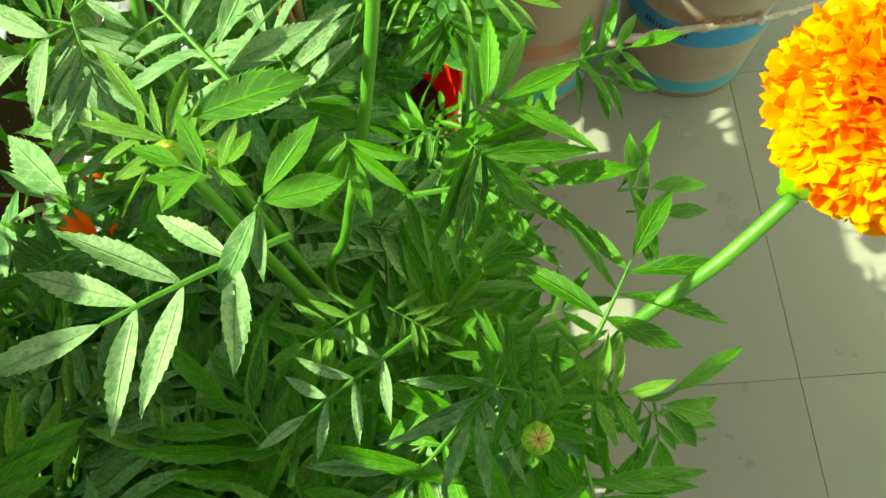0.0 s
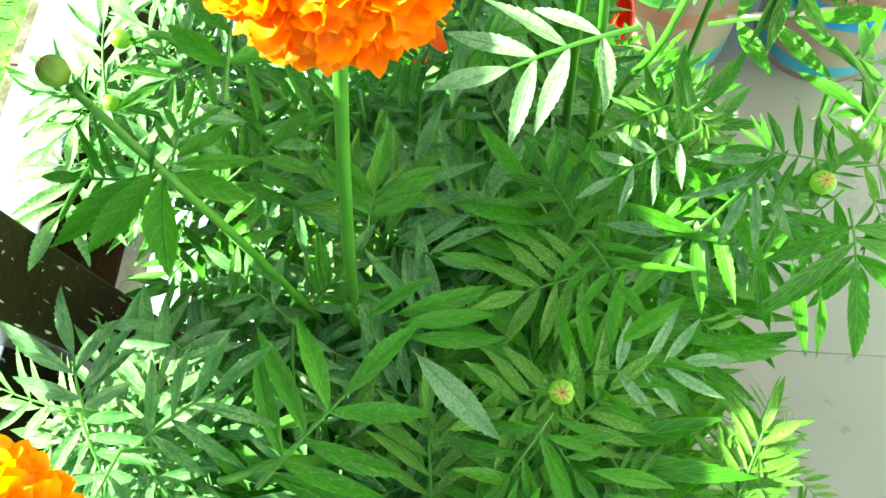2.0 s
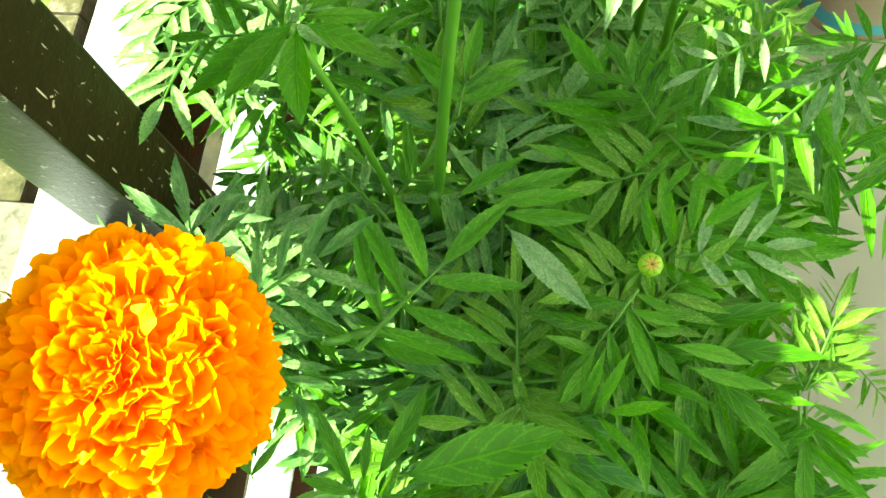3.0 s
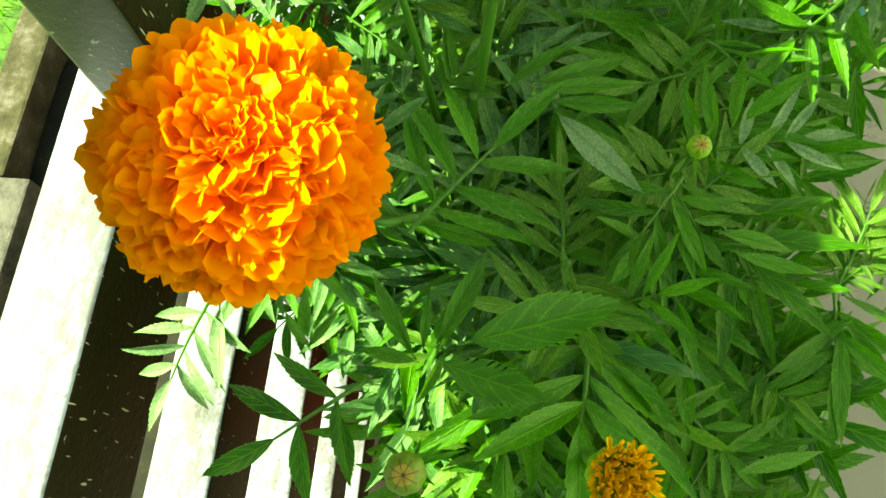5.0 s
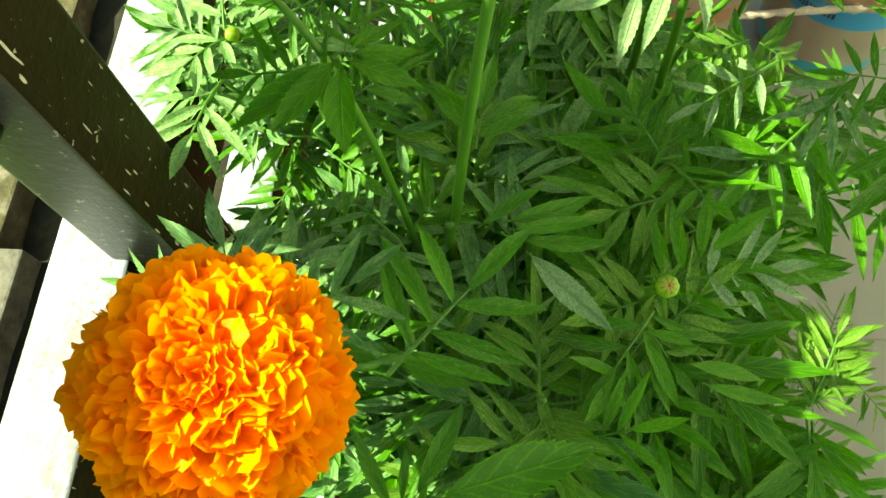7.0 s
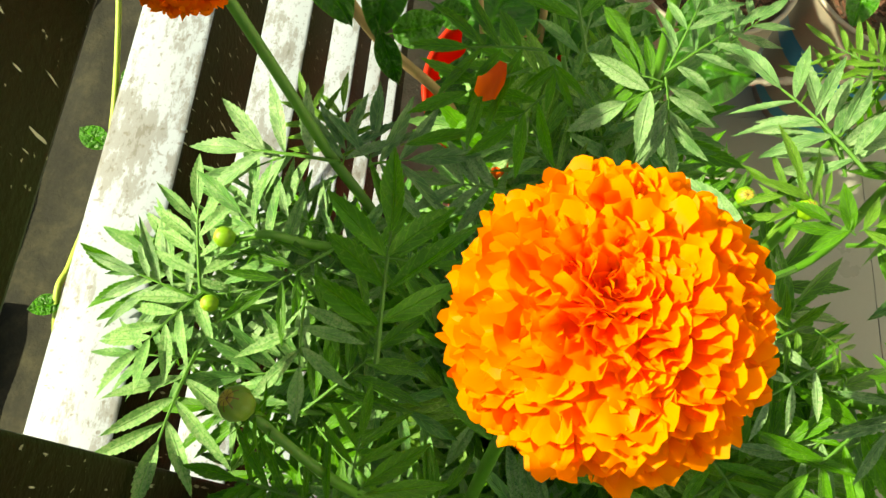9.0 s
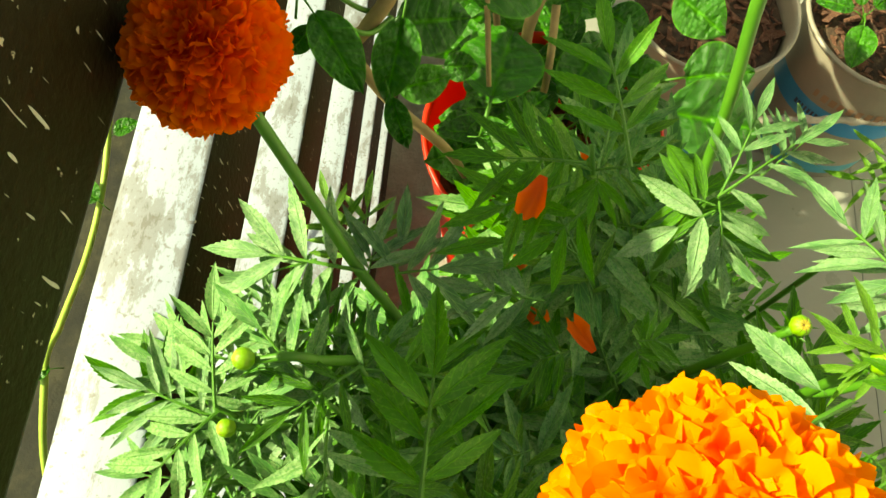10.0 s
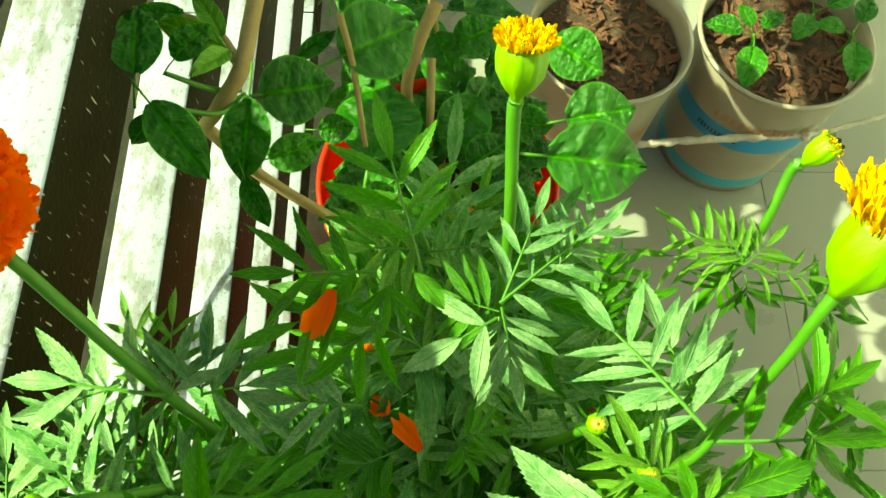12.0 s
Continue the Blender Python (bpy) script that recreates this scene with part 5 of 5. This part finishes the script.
for p in (((-0.02, 0.12, 0.3), (0.0310, 0.0296, 0.7110), (0.0391, -0.0135, 0.8196)), ((-0.05, 0.12, 0.3), (-0.0564, 0.0706, 0.7096), (-0.0632, 0.0626, 0.8944)), ((-0.07, 0.14, 0.3), (-0.0708, 0.1015, 0.7058), (-0.0694, 0.0891, 0.8462))):
    stem(plant_b, p, 0.0045, 0.002)
for p in (((-0.21, 0.03, 0.3), (-0.2445, 0.0720, 0.7075), (-0.2857, 0.0623, 0.8190), (-0.3129, 0.0576, 0.8264)), ((-0.22, 0.03, 0.3), (-0.2637, 0.0414, 0.7116), (-0.3195, 0.0288, 0.8098))):
    stem(plant_c, p, 0.004, 0.0018)


# ---- body of the foliage: leafy shoots from the pots up to the crown ----
def reach(y):
    """Left and right limits of the foliage along the railing."""
    ys = (-0.36, -0.28, -0.20, -0.10, 0.0, 0.10, 0.20, 0.28)
    lo = (-0.19, -0.21, -0.26, -0.27, -0.28, -0.30, -0.27, -0.20)
    hi = (0.02, 0.03, 0.04, 0.03, 0.07, 0.09, 0.03, -0.03)
    return np.interp(y, ys, lo), np.interp(y, ys, hi)


def crown(x, y):
    lo, hi = reach(y)
    edge = min(x - lo, hi - x)
    return 0.655 + 0.09 * min(1.0, max(0.0, edge / 0.10)) + 0.02 * noise.noise(Vector((x * 9, y * 9, 2.0)))


def clearing(p):
    """The gap between the two bushes, through which the pot behind shows."""
    return -0.125 < p.x < -0.02 and 0.05 < p.y < 0.15


rnd = random.Random(77)
shoots = 0
for k in range(400):
    y = rnd.uniform(-0.35, 0.25)
    lo, hi = reach(y)
    x = rnd.uniform(lo + 0.01, hi - 0.01)
    if (y > 0.12 and x > -0.09) or (y > 0.11 and x < -0.15):
        continue
    if shoots >= 66:
        break
    shoots += 1
    plant = plant_d if y < -0.21 else plant_f if y < -0.06 else (plant_c if x < -0.17 else plant_e)
    foot = plant.location + Vector((rnd.uniform(-0.05, 0.05), rnd.uniform(-0.05, 0.05), 0.03))
    top = Vector((x, y, crown(x, y) + rnd.uniform(-0.05, 0.02)))
    mid = foot.lerp(top, 0.55) + Vector((rnd.uniform(-0.02, 0.02), rnd.uniform(-0.02, 0.02), 0.04))
    path = curve_pts((foot, mid, top), 8)
    stem(plant, (foot, mid, top), 0.0042, 0.0016, n=5, sides=6)
    turn = rnd.uniform(0, 6.28)
    for t in (0.45, 0.58, 0.70, 0.80, 0.89, 0.96):
        at = path[int(t * (len(path) - 1))]
        turn += 1.57 + rnd.uniform(-0.3, 0.3)
        young = t > 0.93
        for s in (0.0, math.pi):
            az = turn + s + rnd.uniform(-0.3, 0.3)
            up = rnd.uniform(-0.15, 0.35) + (0.35 if young else 0.0)
            size = rnd.uniform(0.092, 0.138) * (0.62 if young else 1.0)
            tip = at + size * Vector((math.cos(az) * math.cos(up), math.sin(az) * math.cos(up), math.sin(up)))
            l_lim, r_lim = reach(tip.y)
            if tip.x < l_lim - 0.035 or tip.x > r_lim + 0.04 or clearing(at.lerp(tip, 0.6)):
                continue
            leaf(plant, at, tip, rnd.choice((3, 3, 4, 4)), rnd.choice((0.44, 0.50)), rnd.choice((0.21, 0.25)), rnd.randrange(4),
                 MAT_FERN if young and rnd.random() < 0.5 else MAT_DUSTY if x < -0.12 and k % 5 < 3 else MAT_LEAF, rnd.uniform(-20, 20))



def spray(plant, top, size, count, mat, rnd, droop=0.015):
    """A short shoot with a spiral of small leaves round its tip."""
    foot = plant.location + Vector((0, 0, 0.03))
    stem(plant, (foot, foot.lerp(top, 0.55) + Vector((0, 0, 0.05)), top), 0.0034, 0.0014, n=4, sides=6)
    turn = rnd.uniform(0, 6.28)
    for a in range(count):
        az = turn + a * 2.4
        long = size * rnd.uniform(0.8, 1.15)
        at = top - Vector((0, 0, droop * a))
        leaf(plant, at, at + Vector((long * math.cos(az), long * math.sin(az), rnd.uniform(-0.2, 0.35) * long)), rnd.choice((3, 4)), 0.42, rnd.choice((0.22, 0.26)), a % 4, mat, rnd.uniform(-20, 20))


# low shoots hidden below the crown, added to keep sun off the floor
for k in range(34):
    x, y = rnd.uniform(-0.12, 0.03), rnd.uniform(-0.34, 0.26)
    if x > -0.02 or y < 0.12:
        spray(plant_a if y < -0.04 else plant_b, Vector((x, y, rnd.uniform(0.40, 0.58))), 0.09, 5, MAT_LEAF, rnd)
for k in range(20):
    x = rnd.uniform(-0.18, -0.12) if k % 2 else rnd.uniform(0.0, 0.05)
    spray(plant_b, Vector((x, rnd.uniform(0.17, 0.34), rnd.uniform(0.38, 0.52))), 0.085, 5, MAT_LEAF, rnd)
for k in range(12):
    spray(plant_b, Vector((rnd.uniform(-0.20, 0.0), rnd.uniform(0.27, 0.37), rnd.uniform(0.30, 0.43))), 0.085, 5, MAT_LEAF, rnd)
# dusty shoots leaning out between the rails
for k in range(14):
    y = rnd.uniform(-0.02, 0.10) if k < 10 else rnd.uniform(-0.17, -0.12)
    x = rnd.uniform(-0.335, -0.26)
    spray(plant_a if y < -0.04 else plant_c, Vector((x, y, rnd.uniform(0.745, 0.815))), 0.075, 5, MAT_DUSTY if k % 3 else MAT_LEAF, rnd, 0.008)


for k in range(9):
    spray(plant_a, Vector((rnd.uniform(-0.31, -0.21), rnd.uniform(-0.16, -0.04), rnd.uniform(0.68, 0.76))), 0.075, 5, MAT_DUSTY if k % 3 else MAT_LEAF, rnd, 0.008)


# ---- broad-leaved plant in the red pot behind ----
ROUND_MESHES = {}


def round_leaf_mesh(seed):
    """An oval, quilted blade one unit long with a short stalk."""
    if seed in ROUND_MESHES:
        return ROUND_MESHES[seed]
    r = random.Random(seed)
    bm = bmesh.new()
    uvl = bm.loops.layers.uv.new("UVMap")
    nu, nv = 14, 10
    grid = []
    for i in range(nu + 1):
        u = i / nu
        w = 0.74 * (math.sin(math.pi * (0.03 + 0.95 * u)) ** 0.62) * (1.06 - 0.22 * u)
        row = []
        for j in range(nv + 1):
            v = j / nv * 2 - 1
            quilt = 0.08 * abs(math.sin(9.5 * u - 2.6 * abs(v))) * (1 - abs(v) ** 3) * min(1, abs(v) * 6)
            row.append(bm.verts.new((0.08 + 0.92 * u + 0.06 * (1 - abs(v)) * u, w * v / 2, quilt + 0.16 * w * v * v - 0.22 * u * u + r.uniform(-0.004, 0.004))))
        grid.append(row)
    for i in range(nu):
        for j in range(nv):
            f = bm.faces.new((grid[i][j], grid[i + 1][j], grid[i + 1][j + 1], grid[i][j + 1]))
            for loop, (a, b) in zip(f.loops, ((i, j), (i + 1, j), (i + 1, j + 1), (i, j + 1))):
                loop[uvl].uv = (a / nu, b / nv)
    tube_into(bm, ((-0.3, 0, -0.12), (-0.1, 0, -0.02), (0.12, 0, 0.0)), (0.02, 0.018, 0.014), 6, 1)
    for f in bm.faces:
        f.smooth = True
    me = bpy.data.meshes.new("leaf")
    bm.to_mesh(me)
    bm.free()
    me.materials.append(MAT_ROUND)
    me.materials.append(MAT_STEM)
    ROUND_MESHES[seed] = me
    return me


def round_leaf(plant, at, az, tilt, size, seed, roll=0.0):
    ob = new("leaf", round_leaf_mesh(seed % 4))
    ob.parent = plant
    ob.matrix_basis = (Matrix.Translation(Vector(at) - plant.location) @ Matrix.Rotation(radians(az), 4, 'Z') @ Matrix.Rotation(radians(-tilt), 4, 'Y')
                       @ Matrix.Rotation(radians(roll), 4, 'X') @ Matrix.Scale(size, 4))
    return ob


def broad_leaf(plant, base, tip, wide, seed):
    """A broad leaf from its stalk's joint to its tip, facing up and outwards; wide: breadth to length."""
    base, tip = Vector(base), Vector(tip)
    x = tip - base
    size = x.length
    x.normalize()
    z = Vector((0.05, -0.55, 0.85))
    z = (z - z.dot(x) * x).normalized()
    ob = new("leaf", round_leaf_mesh(seed % 4))
    ob.parent = plant
    ob.matrix_basis = (Matrix.Translation(base - plant.location) @ Matrix((x, z.cross(x), z)).transposed().to_4x4()
                       @ Matrix.Rotation(radians(seed * 37 % 30 - 15), 4, 'X') @ Matrix.Diagonal((size, size * wide / 0.74, size, 1.0)))
    return ob


YOUNG_MESH = round_leaf_mesh(1).copy()
YOUNG_MESH.materials[0] = MAT_FERN
shrub = thing("broad_leaved_plant", (-0.127, 0.50, 0.175), "broad-leaved potted plant with woody stalks and glossy quilted leaves", "potted plant")
for pts, r in (
    (((-0.361, 0.478, 0.642), (-0.324, 0.453, 0.655), (-0.296, 0.413, 0.660)), 0.0060),
    (((-0.297, 0.509, 0.635), (-0.296, 0.461, 0.648), (-0.296, 0.412, 0.660), (-0.317, 0.388, 0.639), (-0.337, 0.390, 0.606)), 0.0080),
    (((-0.227, 0.521, 0.598), (-0.216, 0.489, 0.564), (-0.206, 0.434, 0.498)), 0.0035),
    (((-0.132, 0.612, 0.509), (-0.151, 0.579, 0.484), (-0.166, 0.538, 0.445), (-0.155, 0.513, 0.348)), 0.0080),
    (((-0.138, 0.555, 0.485), (-0.139, 0.497, 0.439), (-0.142, 0.487, 0.338)), 0.0050),
    (((-0.337, 0.390, 0.606), (-0.298, 0.370, 0.556), (-0.244, 0.361, 0.489), (-0.224, 0.411, 0.337)), 0.0060)):
    stem(shrub, pts, r, r * 0.8, MAT_WOODY, "stalk", "brown woody stalk")
for k, (at, tip, wide) in enumerate((
    ((-0.347, 0.347, 0.713), (-0.305, 0.299, 0.689), 0.57),
    ((-0.281, 0.375, 0.683), (-0.290, 0.317, 0.643), 0.58),
    ((-0.289, 0.322, 0.645), (-0.272, 0.288, 0.620), 0.50),
    ((-0.303, 0.437, 0.584), (-0.233, 0.446, 0.589), 0.95),
    ((-0.298, 0.392, 0.543), (-0.244, 0.411, 0.542), 0.70),
    ((-0.204, 0.425, 0.473), (-0.184, 0.526, 0.482), 0.95),
    ((-0.234, 0.492, 0.565), (-0.156, 0.539, 0.565), 0.95),
    ((-0.274, 0.498, 0.556), (-0.235, 0.525, 0.567), 0.40),
    ((-0.361, 0.367, 0.705), (-0.364, 0.427, 0.719), 0.70),
    ((0.012, 0.512, 0.427), (0.100, 0.527, 0.436), 0.85),
    ((-0.021, 0.450, 0.455), (0.104, 0.443, 0.444), 0.75),
    ((-0.001, 0.602, 0.464), (0.056, 0.559, 0.459), 0.90),
    ((-0.084, 0.531, 0.455), (-0.117, 0.465, 0.437), 0.85),
    ((-0.098, 0.450, 0.421), (-0.052, 0.471, 0.452), 0.85),
    ((-0.115, 0.591, 0.457), (-0.062, 0.604, 0.486), 0.80),
    ((-0.179, 0.430, 0.432), (-0.139, 0.455, 0.455), 0.80),
    ((-0.257, 0.450, 0.504), (-0.220, 0.452, 0.505), 0.90),
    ((-0.333, 0.441, 0.693), (-0.382, 0.427, 0.707), 0.30),
    ((-0.347, 0.405, 0.677), (-0.320, 0.433, 0.690), 0.70),
    ((-0.154, 0.526, 0.429), (-0.097, 0.508, 0.445), 0.80),
    ((-0.068, 0.417, 0.429), (-0.020, 0.400, 0.435), 0.80),
    ((-0.213, 0.395, 0.460), (-0.178, 0.400, 0.463), 0.90),
    ((-0.346, 0.346, 0.696), (-0.367, 0.328, 0.678), 0.60),
    ((-0.075, 0.591, 0.437), (-0.023, 0.560, 0.436), 0.90),
    ((-0.050, 0.518, 0.418), (0.001, 0.506, 0.425), 0.90),
    ((-0.134, 0.616, 0.456), (-0.115, 0.567, 0.447), 0.90))):
    broad_leaf(shrub, at, tip, wide, k)
rnd2 = random.Random(21)
for k in range(64):
    a, r = rnd2.uniform(0, 6.28), 0.09 * math.sqrt(rnd2.random())
    round_leaf(shrub, (-0.127 + r * math.cos(a), 0.49 + r * math.sin(a), rnd2.uniform(0.30, 0.42)), math.degrees(a) + rnd2.uniform(-60, 60), rnd2.uniform(-15, 20), rnd2.uniform(0.055, 0.08), k, rnd2.uniform(-20, 20))

# pale young leaves at the joint of the stalks
for k, (at, tip, wide) in enumerate((((-0.305, 0.425, 0.665), (-0.360, 0.437, 0.690), 0.42), ((-0.305, 0.424, 0.665), (-0.318, 0.385, 0.700), 0.34), ((-0.312, 0.440, 0.660), (-0.335, 0.470, 0.685), 0.45))):
    broad_leaf(shrub, at, tip, wide, k + 2).data = YOUNG_MESH
for pts in (((-0.300, 0.405, 0.640), (-0.320, 0.395, 0.655), (-0.345, 0.385, 0.690)), ((-0.296, 0.400, 0.640), (-0.312, 0.375, 0.650), (-0.330, 0.352, 0.690))):
    stem(shrub, pts, 0.0028, 0.002, MAT_STEM, "leaf_stalk", "green leaf stalk")
# unseen leaves and stalks added on the plant's far side to block sun
for pts in (((-0.15, 0.55, 0.18), (-0.20, 0.64, 0.35), (-0.22, 0.70, 0.58)), ((-0.12, 0.56, 0.18), (-0.12, 0.65, 0.30), (-0.14, 0.71, 0.42))):
    stem(shrub, pts, 0.0055, 0.004, MAT_WOODY, "stalk", "brown woody stalk")
for k in range(46):
    round_leaf(shrub, (rnd2.uniform(-0.28, -0.08), rnd2.uniform(0.64, 0.84), rnd2.uniform(0.10, 0.62)), rnd2.uniform(0, 360), rnd2.uniform(-30, 20), rnd2.uniform(0.07, 0.10), k, rnd2.uniform(-30, 30))

# seedlings in the buckets
for at, leaves in (((0.405, 0.852, 0.104), ((255, -8, 0.072), (165, 10, 0.062), (40, 15, 0.05), (110, 20, 0.044))), ((0.520, 0.905, 0.104), ((100, 20, 0.066), (20, 15, 0.055), (230, 10, 0.06))),
                   ((0.575, 0.860, 0.104), ((260, 0, 0.07), (60, 20, 0.055), (170, 12, 0.05)))):
    seedling = thing("seedling", at, "small round-leaved green seedling in a bucket", "seedling", "seedlings")
    stem(seedling, (at, (at[0] + 0.004, at[1], at[2] + 0.03), (at[0], at[1] + 0.003, at[2] + 0.055)), 0.003, 0.002, n=4)
    for i, (az, tilt, size) in enumerate(leaves):
        a = radians(az)
        round_leaf(seedling, (at[0] + 0.3 * size * math.cos(a), at[1] + 0.3 * size * math.sin(a), at[2] + 0.058), az, tilt, size, i)

# a strip of pale cloth tied round the bucket and its loose ends
strip = thing("cloth_tie", (0.523, 0.733, 0.040), "pale twisted cloth strip tied round the bucket", "cloth tie")
for pts, r in ((((0.225, 0.722, 0.020), (0.30, 0.726, 0.026), (0.40, 0.729, 0.034), (0.523, 0.733, 0.040)), 0.007),
               (((0.523, 0.733, 0.040), (0.60, 0.76, 0.02), (0.72, 0.80, 0.01)), 0.005),
               (((0.523, 0.735, 0.042), (0.565, 0.772, 0.09), (0.585, 0.800, 0.14), (0.583, 0.82, 0.155)), 0.007)):
    c = curve_pts([Vector(p) - strip.location for p in pts], 10)
    bm = bmesh.new()
    tube_into(bm, [p + Vector((0, 0.001 * math.sin(2.1 * i), 0.0012 * math.sin(1.3 * i))) for i, p in enumerate(c)], [r * (1 + 0.18 * math.sin(1.7 * i)) for i in range(len(c))], 7)
    part("strand", bm, MAT_ROPE, strip)
bm = bmesh.new()
bmesh.ops.create_icosphere(bm, subdivisions=3, radius=0.011)
for v in bm.verts:
    v.co *= 1 + 0.25 * noise.noise(v.co * 160)
part("knot", bm, MAT_ROPE, strip, "lumpy knot")

# print on the bucket: plain bars on its blue band and above it
for row, (z, h, a0, a1, gap, mat) in enumerate(((0.200, 0.014, 214, 246, 3.1, MAT_INK), (0.252, 0.018, 222, 286, 6.4, MAT_BROWN))):
    a = a0
    r2 = random.Random(row)
    while a < a1:
        bm = bmesh.new()
        w = gap * r2.uniform(0.45, 0.75)
        rr = 0.124 + 0.022 * z / 0.34 + 0.0009
        for u0, u1 in ((a, a + w),):
            vs = [bm.verts.new((q * math.cos(radians(u)), q * math.sin(radians(u)), zz)) for q, u, zz in
                  ((rr * 1.006, u0, z - h / 2), (rr * 1.006, u1, z - h / 2), (rr * 1.012, u1, z + h / 2), (rr * 1.012, u0, z + h / 2))]
            bm.faces.new(vs)
        part("print_bar", bm, mat, bucket_b)
        a += gap

# fallen petals
for at, az, tilt, size, seed in (((-0.186, 0.147, 0.862), 250, -25, 0.021, 1), ((-0.146, 0.088, 0.780), 130, -20, 0.019, 2), ((-0.185, 0.165, 0.715), 290, 20, 0.02, 3),
                                 ((-0.095, 0.215, 0.275), 200, 10, 0.040, 4), ((-0.176, 0.130, 0.715), 300, 20, 0.022, 5), ((-0.06, 0.235, 0.276), 330, 8, 0.036, 6),
                                 ((-0.03, 0.205, 0.275), 250, 12, 0.040, 7), ((-0.10, 0.25, 0.276), 20, 8, 0.034, 8), ((-0.02, 0.245, 0.276), 110, 10, 0.036, 9), ((-0.125, 0.35, 0.444), 230, 25, 0.036, 14), ((-0.134, 0.335, 0.448), 300, 10, 0.034, 15), ((-0.113, 0.362, 0.438), 60, 20, 0.036, 16),
                                 ((-0.15, 0.20, 0.62), 170, 10, 0.02, 10), ((-0.12, 0.19, 0.60), 80, 25, 0.018, 11), ((-0.20, -0.27, 0.31), 80, 15, 0.03, 12), ((-0.15, -0.29, 0.30), 10, 15, 0.03, 13)):
    bm = bmesh.new()
    uvl = bm.loops.layers.uv.new("UVMap")
    petal_into(bm, uvl, Matrix.Identity(4), size, size * 0.6, random.Random(seed), 0.45, size * 0.16)
    ob = link_mesh("fallen_petal", bm, MAT_FALLEN)
    ob.matrix_basis = Matrix.Translation(at) @ Matrix.Rotation(radians(az), 4, 'Z') @ Matrix.Rotation(radians(-tilt), 4, 'Y')
    tagged(ob, "curled orange-red marigold petal fallen among the leaves", "petal", "fallen petals")

# creeper climbing outside the rails
vine = thing("creeper", (-0.59, 0.13, 0.45), "thin bright green creeper climbing outside the railing", "creeper")
stem(vine, ((-0.625, -0.10, -0.28), (-0.611, -0.071, 0.095), (-0.595, -0.007, 0.383), (-0.587, 0.100, 0.485), (-0.587, 0.145, 0.482), (-0.587, 0.217, 0.469), (-0.587, 0.278, 0.471), (-0.587, 0.334, 0.487), (-0.587, 0.404, 0.519), (-0.590, 0.457, 0.543)), 0.0036, 0.0030, MAT_VINE)
for at, az, size in (((-0.580, 0.105, 0.487), 200, 0.030), ((-0.583, 0.275, 0.478), 150, 0.036), ((-0.582, 0.345, 0.492), 30, 0.028)):
    round_leaf(vine, at, az, 20, size, int(at[1] * 60))
